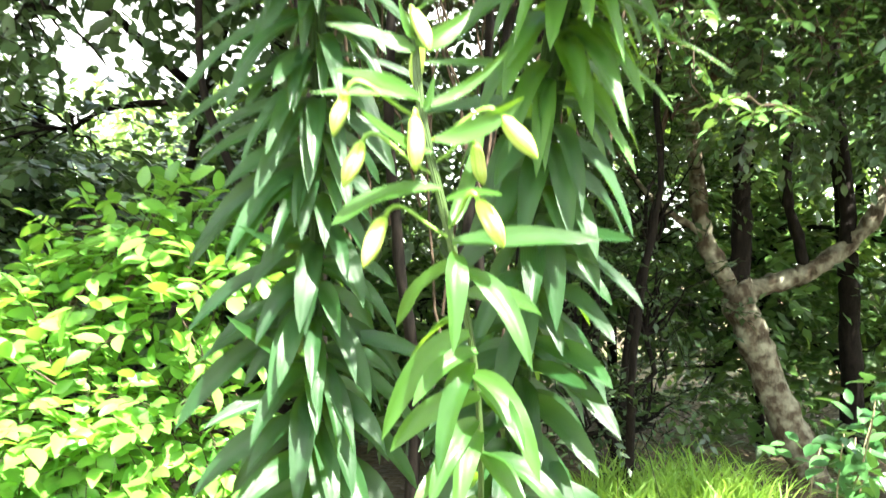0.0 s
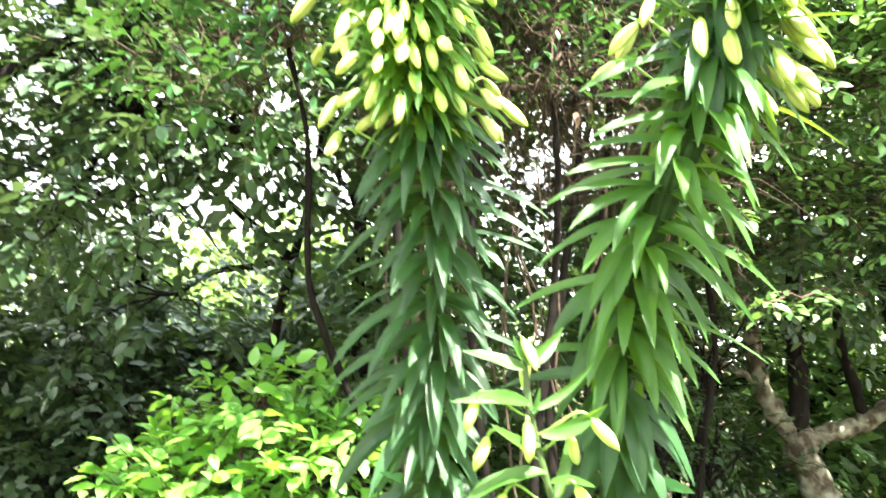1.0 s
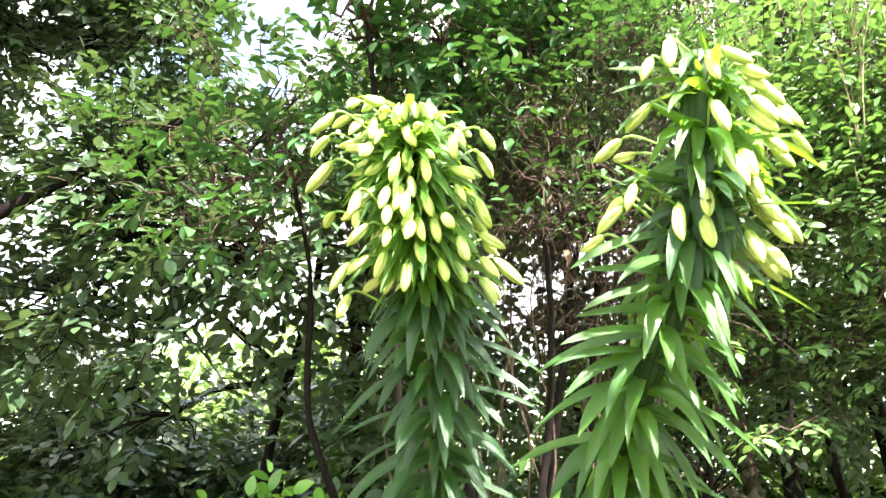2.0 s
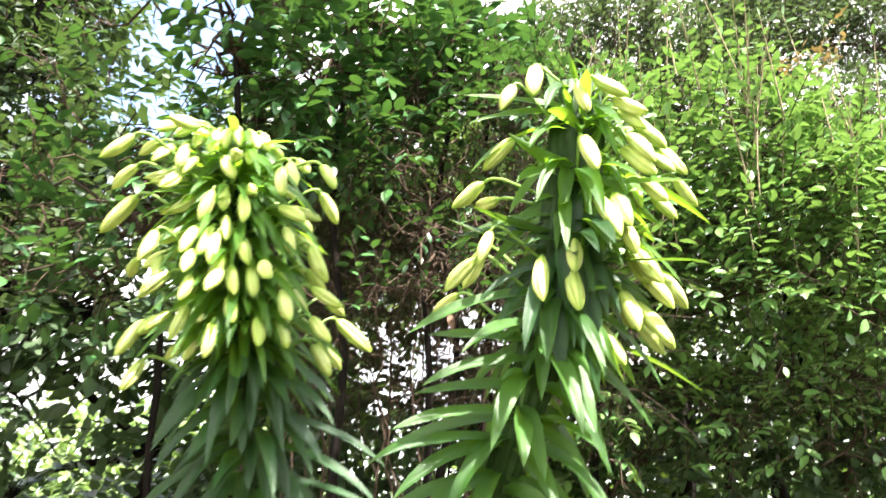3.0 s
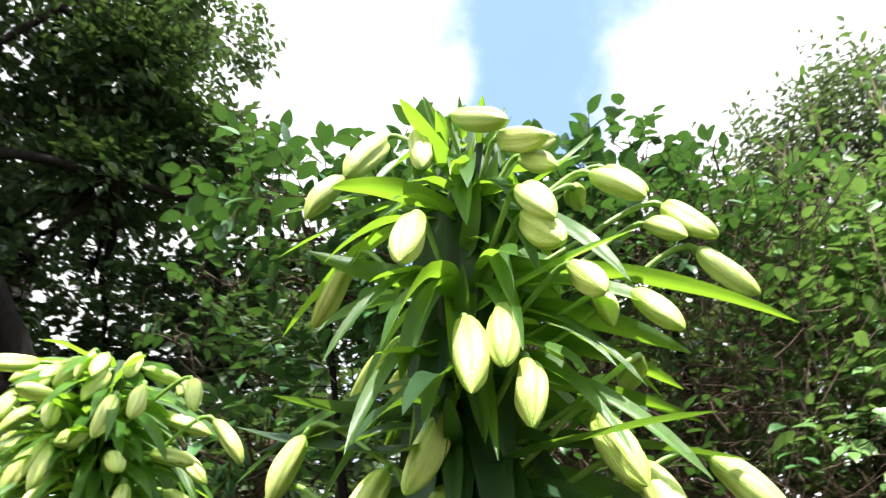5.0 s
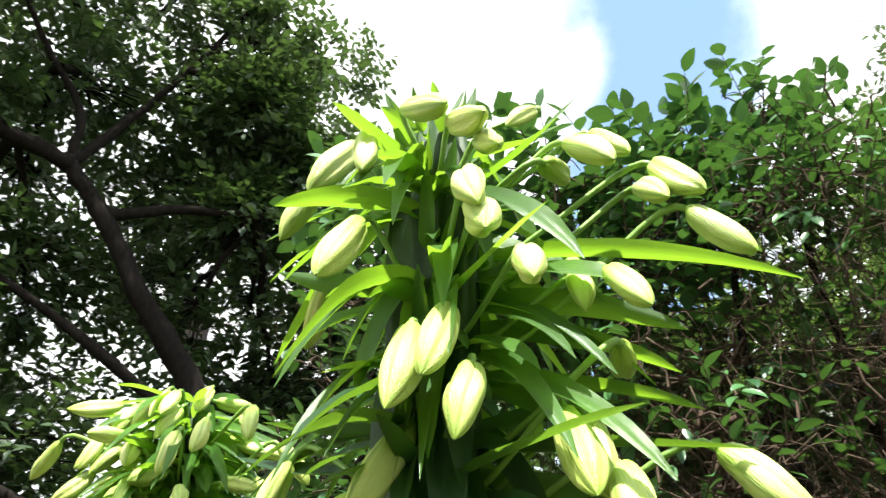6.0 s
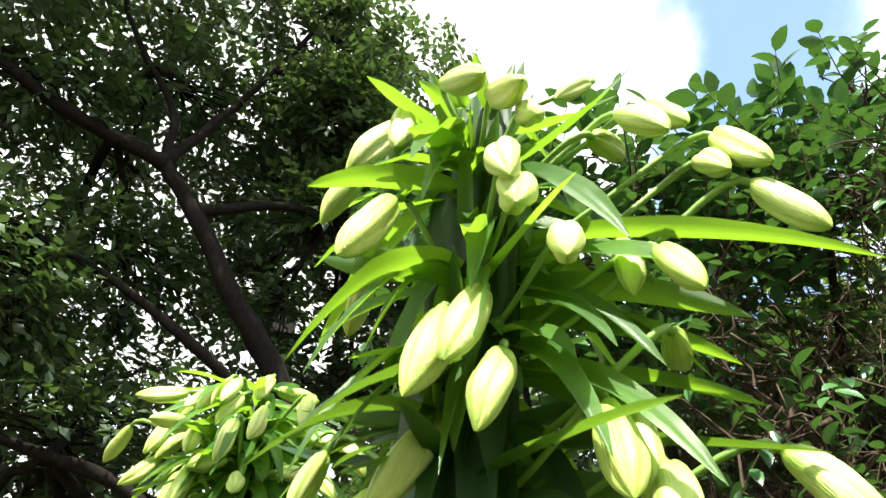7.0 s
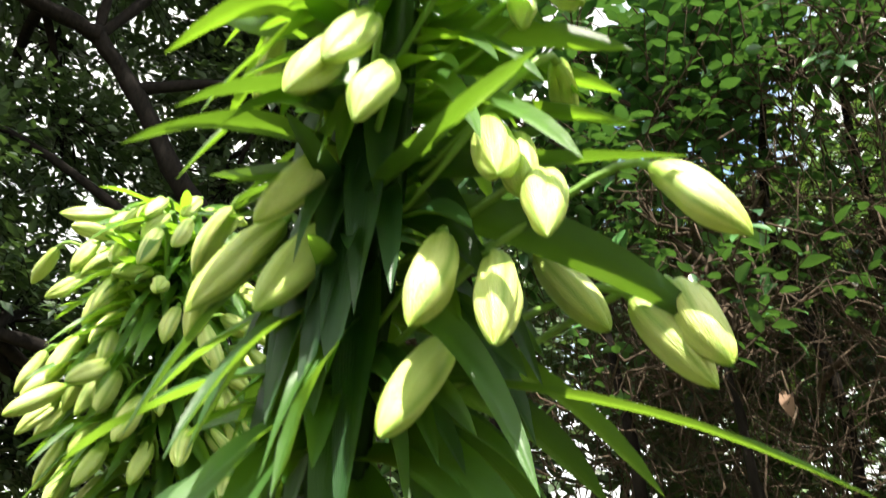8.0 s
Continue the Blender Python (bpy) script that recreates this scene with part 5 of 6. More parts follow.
bud(lily_a, (-0.242, 1.012, 2.369), (-0.236, 0.984, 2.316))
bud(lily_a, (-0.174, 0.980, 2.304), (-0.167, 0.964, 2.247))
bud(lily_a, (-0.166, 1.013, 2.333), (-0.149, 0.992, 2.280))
bud(lily_a, (-0.112, 1.041, 2.343), (-0.084, 1.026, 2.292))
bud(lily_a, (-0.165, 1.081, 2.375), (-0.138, 1.047, 2.334))
bud(lily_a, (-0.294, 0.981, 2.257), (-0.305, 0.972, 2.198))
bud(lily_a, (-0.276, 0.988, 2.272), (-0.266, 0.965, 2.217))
bud(lily_a, (-0.235, 0.963, 2.244), (-0.226, 0.948, 2.187))
bud(lily_a, (-0.220, 1.057, 2.392), (-0.202, 1.114, 2.393))
bud(lily_a, (-0.268, 0.996, 2.215), (-0.256, 0.970, 2.162))
bud(lily_a, (-0.314, 0.979, 2.185), (-0.324, 0.952, 2.132))
bud(lily_a, (-0.283, 0.970, 2.182), (-0.292, 0.948, 2.127))
bud(lily_a, (-0.268, 0.956, 2.166), (-0.271, 0.939, 2.109))
bud(lily_a, (-0.237, 0.986, 2.176), (-0.215, 0.977, 2.121))
bud(lily_a, (-0.169, 1.029, 2.209), (-0.149, 1.014, 2.155))
bud(lily_a, (-0.305, 0.965, 2.138), (-0.307, 0.929, 2.090))
bud(lily_a, (-0.261, 0.982, 2.135), (-0.273, 0.971, 2.077))
bud(lily_a, (-0.247, 0.990, 2.121), (-0.232, 0.971, 2.066))
bud(lily_a, (-0.215, 0.999, 2.121), (-0.202, 0.982, 2.065))
bud(lily_a, (-0.172, 1.033, 2.124), (-0.148, 1.033, 2.069))
bud(lily_a, (-0.123, 1.050, 2.180), (-0.093, 1.068, 2.123))
bud(lily_a, (-0.373, 0.958, 2.169), (-0.388, 0.944, 2.113))
bud(lily_a, (-0.462, 1.134, 2.181), (-0.492, 1.182, 2.162))
bud(lily_a, (-0.391, 1.053, 2.158), (-0.385, 1.024, 2.106))
bud(lily_a, (-0.310, 0.972, 2.095), (-0.310, 0.939, 2.045))
bud(lily_a, (-0.317, 0.999, 2.049), (-0.334, 0.989, 1.992))
bud(lily_a, (-0.271, 1.001, 2.020), (-0.273, 0.986, 1.962))
bud(lily_a, (-0.250, 1.010, 2.068), (-0.232, 0.979, 2.020))
bud(lily_a, (-0.197, 1.001, 2.032), (-0.184, 0.974, 1.980))
bud(lily_a, (-0.171, 1.040, 2.038), (-0.146, 1.019, 1.988))
bud(lily_a, (-0.402, 1.050, 2.036), (-0.443, 1.055, 1.977))
bud(lily_a, (-0.406, 1.078, 1.972), (-0.424, 1.056, 1.919))
bud(lily_a, (-0.108, 1.234, 2.139), (-0.076, 1.279, 2.117))
bud(lily_a, (-0.081, 1.215, 2.087), (-0.017, 1.239, 2.034))
bud(lily_a, (-0.117, 1.104, 2.314), (-0.089, 1.135, 2.267))
bud(lily_a, (-0.129, 1.073, 2.144), (-0.100, 1.117, 2.115))
blade(lily_a, (-0.248, 1.091, 2.021), (-0.226, 1.013, 1.887), 0.022)
blade(lily_a, (-0.229, 1.094, 2.015), (-0.191, 1.018, 1.882), 0.022)
blade(lily_a, (-0.245, 1.112, 1.960), (-0.266, 1.045, 1.792), 0.032)
blade(lily_a, (-0.238, 1.123, 1.926), (-0.209, 1.040, 1.811), 0.022)
blade(lily_a, (-0.220, 1.115, 1.955), (-0.198, 1.040, 1.845), 0.022)
blade(lily_a, (-0.226, 1.102, 1.993), (-0.146, 1.038, 1.844), 0.022)
blade(lily_a, (-0.218, 1.119, 1.943), (-0.143, 1.048, 1.818), 0.022)
blade(lily_a, (-0.245, 1.110, 1.965), (-0.293, 1.034, 1.883), 0.022)
blade(lily_a, (-0.244, 1.114, 1.953), (-0.373, 1.123, 1.798), 0.022)
blade(lily_a, (-0.230, 1.157, 1.828), (-0.429, 1.167, 1.696), 0.018)
blade(lily_a, (-0.225, 1.189, 1.735), (-0.439, 1.172, 1.661), 0.016)
blade(lily_a, (-0.229, 1.163, 1.813), (-0.281, 1.095, 1.706), 0.022)
blade(lily_a, (-0.227, 1.175, 1.777), (-0.330, 1.124, 1.669), 0.022)
blade(lily_a, (-0.228, 1.168, 1.795), (-0.214, 1.086, 1.677), 0.022)
blade(lily_a, (-0.216, 1.150, 1.853), (-0.199, 1.070, 1.754), 0.022)
blade(lily_a, (-0.207, 1.154, 1.842), (-0.166, 1.079, 1.722), 0.026)
blade(lily_a, (-0.208, 1.146, 1.865), (-0.130, 1.083, 1.734), 0.022)
blade(lily_a, (-0.225, 1.189, 1.737), (-0.272, 1.109, 1.599), 0.032)
blade(lily_a, (-0.215, 1.186, 1.749), (-0.190, 1.107, 1.606), 0.028)
blade(lily_a, (-0.203, 1.178, 1.773), (-0.176, 1.103, 1.668), 0.022)
blade(lily_a, (-0.201, 1.192, 1.732), (-0.133, 1.107, 1.646), 0.022)
blade(lily_a, (-0.212, 1.134, 1.898), (-0.093, 1.078, 1.773), 0.022)
blade(lily_a, (-0.204, 1.176, 1.779), (-0.065, 1.120, 1.693), 0.022)
blade(lily_a, (-0.199, 1.209, 1.685), (-0.038, 1.158, 1.590), 0.022)
blade(lily_a, (-0.225, 1.102, 1.992), (-0.061, 1.022, 1.895), 0.022)
blade(lily_a, (-0.221, 1.111, 1.964), (-0.056, 1.006, 1.855), 0.022)
blade(lily_a, (-0.211, 1.136, 1.892), (0.025, 1.141, 1.803), 0.018)
blade(lily_a, (-0.207, 1.154, 1.842), (0.015, 1.088, 1.738), 0.018)
blade(lily_a, (-0.204, 1.174, 1.785), (0.021, 1.135, 1.723), 0.016)
blade(lily_a, (-0.199, 1.222, 1.637), (-0.107, 1.140, 1.557), 0.022)
blade(lily_a, (-0.222, 1.212, 1.666), (-0.216, 1.120, 1.549), 0.022)
blade(lily_a, (-0.222, 1.209, 1.677), (-0.415, 1.201, 1.588), 0.016)
blade(lily_a, (-0.223, 1.217, 1.647), (-0.440, 1.217, 1.491), 0.028)
blade(lily_a, (-0.223, 1.220, 1.636), (-0.357, 1.192, 1.466), 0.030)
blade(lily_a, (-0.225, 1.241, 1.556), (-0.456, 1.226, 1.433), 0.018)
blade(lily_a, (-0.226, 1.254, 1.507), (-0.408, 1.213, 1.416), 0.020)
blade(lily_a, (-0.226, 1.262, 1.476), (-0.425, 1.249, 1.378), 0.020)
blade(lily_a, (-0.226, 1.254, 1.507), (-0.261, 1.155, 1.382), 0.022)
blade(lily_a, (-0.223, 1.238, 1.569), (-0.232, 1.143, 1.464), 0.022)
blade(lily_a, (-0.200, 1.233, 1.594), (-0.187, 1.139, 1.488), 0.022)
blade(lily_a, (-0.224, 1.238, 1.569), (-0.242, 1.141, 1.475), 0.022)
blade(lily_a, (-0.216, 1.278, 1.409), (-0.222, 1.170, 1.266), 0.026)
blade(lily_a, (-0.229, 1.278, 1.402), (-0.438, 1.278, 1.212), 0.032)
blade(lily_a, (-0.229, 1.282, 1.383), (-0.329, 1.184, 1.227), 0.034)
blade(lily_a, (-0.230, 1.286, 1.359), (-0.265, 1.159, 1.250), 0.022)
blade(lily_a, (-0.203, 1.262, 1.484), (-0.157, 1.175, 1.373), 0.022)
blade(lily_a, (-0.206, 1.283, 1.384), (-0.165, 1.186, 1.304), 0.022)
blade(lily_a, (-0.201, 1.240, 1.570), (-0.148, 1.162, 1.453), 0.022)
blade(lily_a, (-0.199, 1.223, 1.631), (-0.093, 1.168, 1.511), 0.022)
blade(lily_a, (-0.200, 1.236, 1.583), (0.003, 1.252, 1.511), 0.016)
blade(lily_a, (-0.231, 1.149, 1.852), (-0.335, 1.101, 1.782), 0.022)
blade(lily_a, (-0.201, 1.239, 1.570), (-0.122, 1.163, 1.476), 0.022)
blade(lily_a, (-0.235, 1.325, 1.145), (-0.280, 1.217, 0.988), 0.032)
blade(lily_a, (-0.223, 1.232, 1.587), (-0.236, 1.133, 1.466), 0.022)
blade(lily_a, (-0.228, 1.281, 1.380), (-0.430, 1.248, 1.230), 0.022)
blade(lily_a, (-0.228, 1.279, 1.391), (-0.343, 1.169, 1.226), 0.026)
blade(lily_a, (-0.233, 1.309, 1.232), (-0.436, 1.267, 1.103), 0.024)
blade(lily_a, (-0.235, 1.330, 1.109), (-0.459, 1.280, 0.931), 0.032)
blade(lily_a, (-0.235, 1.328, 1.125), (-0.437, 1.278, 1.033), 0.024)
blade(lily_a, (-0.235, 1.357, 0.938), (-0.436, 1.310, 0.803), 0.032)
blade(lily_a, (-0.235, 1.349, 0.992), (-0.230, 1.218, 0.817), 0.040)
blade(lily_a, (-0.228, 1.329, 1.129), (-0.206, 1.203, 1.022), 0.022)
blade(lily_a, (-0.211, 1.345, 1.045), (-0.164, 1.232, 0.904), 0.022)
blade(lily_a, (-0.211, 1.328, 1.151), (-0.137, 1.228, 1.028), 0.022)
blade(lily_a, (-0.208, 1.302, 1.294), (-0.150, 1.193, 1.200), 0.022)
blade(lily_a, (-0.222, 1.306, 1.263), (-0.225, 1.187, 1.116), 0.034)
blade(lily_a, (-0.212, 1.355, 0.980), (-0.140, 1.241, 0.835), 0.032)
blade(lily_a, (-0.235, 1.348, 0.992), (-0.393, 1.234, 0.946), 0.024)
blade(lily_a, (-0.235, 1.340, 1.045), (-0.199, 1.216, 0.945), 0.022)
blade(lily_a, (-0.224, 1.246, 1.532), (-0.275, 1.146, 1.398), 0.024)
blade(lily_a, (-0.218, 1.260, 1.488), (-0.208, 1.147, 1.342), 0.028)
blade(lily_a, (-0.233, 1.305, 1.252), (-0.319, 1.155, 1.287), 0.022)
blade(lily_a, (-0.225, 1.365, 0.904), (-0.188, 1.223, 0.793), 0.032)
blade(lily_a, (-0.211, 1.368, 0.892), (-0.111, 1.252, 0.783), 0.032)
blade(lily_a, (-0.211, 1.353, 0.991), (-0.092, 1.276, 0.912), 0.030)
blade(lily_a, (-0.235, 1.367, 0.873), (-0.352, 1.235, 0.785), 0.030)
blade(lily_a, (-0.211, 1.317, 1.214), (-0.071, 1.285, 1.098), 0.026)
blade(lily_a, (-0.212, 1.374, 0.837), (-0.161, 1.236, 0.722), 0.034)
blade(lily_a, (-0.236, 1.371, 0.808), (-0.278, 1.210, 0.722), 0.034)
blade(lily_a, (-0.212, 1.374, 0.804), (-0.088, 1.282, 0.703), 0.034)
blade(lily_a, (-0.211, 1.331, 1.130), (-0.059, 1.369, 0.993), 0.022)
blade(lily_a, (-0.211, 1.344, 1.045), (-0.015, 1.383, 0.874), 0.030)
blade(lily_a, (-0.211, 1.358, 0.958), (-0.034, 1.350, 0.810), 0.032)
blade(lily_a, (-0.211, 1.372, 0.870), (-0.049, 1.283, 0.743), 0.032)
blade(lily_a, (-0.211, 1.336, 1.099), (0.014, 1.354, 1.028), 0.026)
blade(lily_a, (-0.235, 1.340, 1.047), (-0.348, 1.200, 1.140), 0.024)
blade(lily_a, (-0.235, 1.320, 1.171), (-0.396, 1.238, 1.059), 0.026)
filler(lily_a, 0.25, 0.9, 60, 0, 360, 0.18, 0.11)
filler(lily_a, 0.95, 1.95, 46, 10, 170, 0.13, 0.09)
filler(lily_a, 0.9, 1.98, 54, 180, 360, 0.135, 0.11)
crowd(lily_a, 1.98, 2.36, 84, 0, 360, 0.145, 0.048)
filler(lily_a, 1.98, 2.41, 80, 0, 360, 0.12, 0.07, 0.018)
filler(lily_a, 2.00, 2.38, 62, -75, 100, 0.165, 0.10, 0.0155)
filler(lily_a, 2.26, 2.41, 36, 0, 360, 0.135, 0.02, 0.017)
filler(lily_a, 2.02, 2.32, 34, 190, 350, 0.135, 0.09, 0.017)


lily_b = Lily([(0.130, 1.360, 0.00), (0.140, 1.300, 1.00), (0.150, 1.250, 1.20), (0.165, 1.190, 1.44), (0.175, 1.110, 1.63), (0.210, 1.030, 1.77), (0.268, 0.960, 1.94), (0.308, 0.925, 2.06), (0.330, 0.900, 2.22), (0.345, 0.870, 2.36), (0.350, 0.865, 2.43)], 0.047, 0.38, "very tall lily, broad flattened stem, large pale buds on stalks")
bud(lily_b, (0.226, 0.839, 2.399), (0.203, 0.824, 2.345))
bud(lily_b, (0.265, 0.845, 2.441), (0.255, 0.809, 2.367))
bud(lily_b, (0.329, 0.806, 2.387), (0.340, 0.793, 2.330))
bud(lily_b, (0.362, 0.816, 2.406), (0.411, 0.809, 2.372))
bud(lily_b, (0.398, 0.836, 2.380), (0.443, 0.816, 2.345))
bud(lily_b, (0.411, 0.855, 2.368), (0.444, 0.832, 2.324))
bud(lily_b, (0.461, 0.914, 2.379), (0.502, 0.903, 2.328))
bud(lily_b, (0.413, 0.835, 2.309), (0.444, 0.808, 2.250))
bud(lily_b, (0.411, 0.852, 2.294), (0.445, 0.814, 2.231))
bud(lily_b, (0.516, 0.955, 2.352), (0.551, 0.946, 2.300))
bud(lily_b, (0.330, 0.805, 2.285), (0.339, 0.767, 2.213))
bud(lily_b, (0.227, 0.869, 2.313), (0.181, 0.890, 2.268))
bud(lily_b, (0.190, 1.012, 2.301), (0.137, 1.036, 2.263))
bud(lily_b, (0.216, 1.007, 2.267), (0.183, 1.056, 2.277))
bud(lily_b, (0.357, 0.842, 2.199), (0.377, 0.804, 2.120))
bud(lily_b, (0.387, 0.848, 2.206), (0.397, 0.813, 2.140))
bud(lily_b, (0.442, 0.866, 2.243), (0.467, 0.835, 2.194))
bud(lily_b, (0.477, 0.924, 2.245), (0.509, 0.910, 2.196))
bud(lily_b, (0.188, 0.886, 2.151), (0.170, 0.878, 2.095))
bud(lily_b, (0.270, 0.884, 2.106), (0.260, 0.838, 2.025))
bud(lily_b, (0.325, 0.880, 2.144), (0.313, 0.841, 2.074))
bud(lily_b, (0.320, 0.892, 2.089), (0.318, 0.851, 2.016))
bud(lily_b, (0.163, 0.895, 2.106), (0.117, 0.914, 2.060))
bud(lily_b, (0.195, 1.064, 2.186), (0.161, 1.091, 2.124))
bud(lily_b, (0.141, 1.003, 2.080), (0.103, 1.044, 2.059))
bud(lily_b, (0.400, 0.857, 2.161), (0.408, 0.832, 2.102))
bud(lily_b, (0.436, 0.917, 2.141), (0.466, 0.889, 2.074))
bud(lily_b, (0.452, 0.951, 2.110), (0.485, 0.908, 2.038))
bud(lily_b, (0.413, 1.007, 2.095), (0.456, 1.017, 2.032))
bud(lily_b, (0.432, 0.932, 2.049), (0.467, 0.891, 1.976))
bud(lily_b, (0.373, 0.958, 2.018), (0.393, 0.893, 1.942))
bud(lily_b, (0.441, 0.935, 2.276), (0.455, 0.922, 2.219))
bud(lily_b, (0.536, 0.955, 2.293), (0.570, 0.962, 2.244))
bud(lily_b, (0.470, 0.945, 2.410), (0.503, 0.935, 2.361))
bud(lily_b, (0.442, 0.904, 2.359), (0.433, 0.957, 2.386))
bud(lily_b, (0.467, 0.947, 2.196), (0.444, 1.001, 2.203))
bud(lily_b, (0.422, 0.928, 2.460), (0.411, 0.897, 2.422))
bud(lily_b, (0.496, 0.963, 2.343), (0.527, 0.936, 2.299))
bud(lily_b, (0.406, 0.912, 2.062), (0.417, 0.882, 1.994))
bud(lily_b, (0.433, 0.949, 2.148), (0.454, 0.928, 2.085))
bud(lily_b, (0.468, 1.034, 2.054), (0.511, 1.041, 1.992))
bud(lily_b, (0.504, 1.003, 2.126), (0.551, 1.016, 2.069))
bud(lily_b, (0.493, 1.044, 2.061), (0.525, 1.030, 2.000))
blade(lily_b, (0.229, 0.981, 1.870), (-0.002, 1.017, 1.798), 0.024)
blade(lily_b, (0.201, 1.016, 1.785), (0.069, 0.957, 1.671), 0.034)
blade(lily_b, (0.200, 1.017, 1.781), (-0.015, 0.984, 1.678), 0.022)
blade(lily_b, (0.174, 1.074, 1.679), (-0.054, 1.121, 1.611), 0.024)
blade(lily_b, (0.171, 1.080, 1.668), (0.020, 1.054, 1.554), 0.036)
blade(lily_b, (0.216, 0.997, 1.831), (0.041, 0.921, 1.741), 0.024)
blade(lily_b, (0.160, 1.110, 1.609), (0.086, 1.045, 1.468), 0.036)
blade(lily_b, (0.186, 1.045, 1.730), (0.202, 0.991, 1.598), 0.030)
blade(lily_b, (0.236, 0.974, 1.889), (0.263, 0.899, 1.765), 0.030)
blade(lily_b, (0.201, 1.062, 1.694), (0.327, 1.095, 1.561), 0.036)
blade(lily_b, (0.159, 1.120, 1.587), (0.214, 1.048, 1.419), 0.036)
blade(lily_b, (0.179, 1.114, 1.593), (0.256, 1.042, 1.459), 0.032)
blade(lily_b, (0.184, 1.109, 1.604), (0.288, 1.050, 1.469), 0.030)
blade(lily_b, (0.160, 1.145, 1.526), (0.149, 1.063, 1.370), 0.026)
blade(lily_b, (0.207, 1.047, 1.719), (0.374, 1.056, 1.607), 0.030)
blade(lily_b, (0.223, 1.015, 1.779), (0.362, 1.045, 1.655), 0.030)
blade(lily_b, (0.209, 1.042, 1.727), (0.398, 1.053, 1.585), 0.022)
blade(lily_b, (0.189, 1.088, 1.646), (0.353, 1.085, 1.559), 0.022)
blade(lily_b, (0.182, 1.122, 1.571), (0.351, 1.119, 1.472), 0.024)
blade(lily_b, (0.268, 0.959, 1.916), (0.366, 0.908, 1.776), 0.026)
blade(lily_b, (0.238, 0.995, 1.825), (0.368, 0.933, 1.733), 0.020)
blade(lily_b, (0.217, 1.024, 1.759), (0.436, 1.018, 1.632), 0.016)
blade(lily_b, (0.184, 1.108, 1.604), (0.424, 1.065, 1.514), 0.014)
blade(lily_b, (0.176, 1.169, 1.458), (0.207, 1.074, 1.314), 0.024)
blade(lily_b, (0.176, 1.173, 1.447), (0.296, 1.127, 1.279), 0.028)
blade(lily_b, (0.179, 1.149, 1.504), (0.282, 1.067, 1.371), 0.024)
blade(lily_b, (0.246, 0.961, 1.918), (0.071, 0.952, 1.902), 0.020)
blade(lily_b, (0.233, 0.977, 1.879), (0.037, 0.916, 1.841), 0.020)
blade(lily_b, (0.220, 0.993, 1.840), (0.021, 0.913, 1.800), 0.020)
blade(lily_b, (0.259, 0.947, 1.957), (0.082, 0.913, 1.907), 0.020)
blade(lily_b, (0.268, 0.938, 1.986), (0.092, 0.946, 1.996), 0.022)
blade(lily_b, (0.299, 0.911, 2.103), (0.228, 0.832, 1.943), 0.026)
blade(lily_b, (0.242, 0.991, 1.836), (0.372, 1.045, 1.937), 0.022)
blade(lily_b, (0.159, 1.177, 1.446), (0.077, 1.070, 1.347), 0.032)
blade(lily_b, (0.170, 1.182, 1.423), (0.119, 1.083, 1.264), 0.030)
blade(lily_b, (0.171, 1.193, 1.378), (0.235, 1.096, 1.244), 0.032)
blade(lily_b, (0.196, 1.043, 1.730), (0.129, 0.968, 1.616), 0.028)
blade(lily_b, (0.252, 0.979, 1.868), (0.339, 0.870, 1.809), 0.024)
blade(lily_b, (0.239, 0.994, 1.829), (0.355, 0.915, 1.735), 0.024)
blade(lily_b, (0.298, 0.921, 2.040), (0.340, 0.806, 1.914), 0.022)
blade(lily_b, (0.291, 0.937, 1.983), (0.329, 0.838, 1.830), 0.026)
blade(lily_b, (0.156, 1.159, 1.492), (-0.082, 1.183, 1.453), 0.022)
blade(lily_b, (0.157, 1.141, 1.537), (-0.060, 1.101, 1.534), 0.018)
blade(lily_b, (0.159, 1.219, 1.280), (0.286, 1.087, 1.275), 0.028)
blade(lily_b, (0.160, 1.221, 1.270), (0.300, 1.077, 1.174), 0.026)
blade(lily_b, (0.156, 1.253, 1.144), (0.269, 1.164, 1.013), 0.036)
blade(lily_b, (0.156, 1.262, 1.104), (0.262, 1.096, 1.053), 0.030)
blade(lily_b, (0.144, 1.289, 1.001), (0.255, 1.149, 0.905), 0.040)
blade(lily_b, (0.128, 1.289, 1.010), (0.161, 1.142, 0.910), 0.040)
blade(lily_b, (0.130, 1.276, 1.062), (0.222, 1.087, 1.054), 0.030)
blade(lily_b, (0.167, 1.209, 1.317), (0.179, 1.116, 1.133), 0.036)
blade(lily_b, (0.144, 1.239, 1.203), (0.138, 1.126, 1.079), 0.030)
blade(lily_b, (0.126, 1.297, 0.897), (0.098, 1.152, 0.799), 0.040)
blade(lily_b, (0.150, 1.294, 0.920), (0.220, 1.144, 0.831), 0.040)
blade(lily_b, (0.127, 1.294, 0.959), (-0.011, 1.198, 0.898), 0.034)
blade(lily_b, (0.155, 1.199, 1.363), (0.183, 1.081, 1.269), 0.030)
blade(lily_b, (0.163, 1.192, 1.390), (0.076, 1.086, 1.276), 0.030)
blade(lily_b, (0.147, 1.297, 0.868), (0.090, 1.146, 0.767), 0.040)
blade(lily_b, (0.313, 0.895, 2.191), (0.121, 0.891, 2.124), 0.015)
blade(lily_b, (0.309, 0.900, 2.162), (0.133, 0.890, 2.147), 0.019)
blade(lily_b, (0.332, 0.861, 2.366), (0.253, 0.833, 2.279), 0.015)
blade(lily_b, (0.323, 0.877, 2.284), (0.251, 0.812, 2.173), 0.017)
blade(lily_b, (0.316, 0.892, 2.216), (0.291, 0.793, 2.086), 0.020)
blade(lily_b, (0.332, 0.860, 2.374), (0.141, 0.847, 2.386), 0.015)
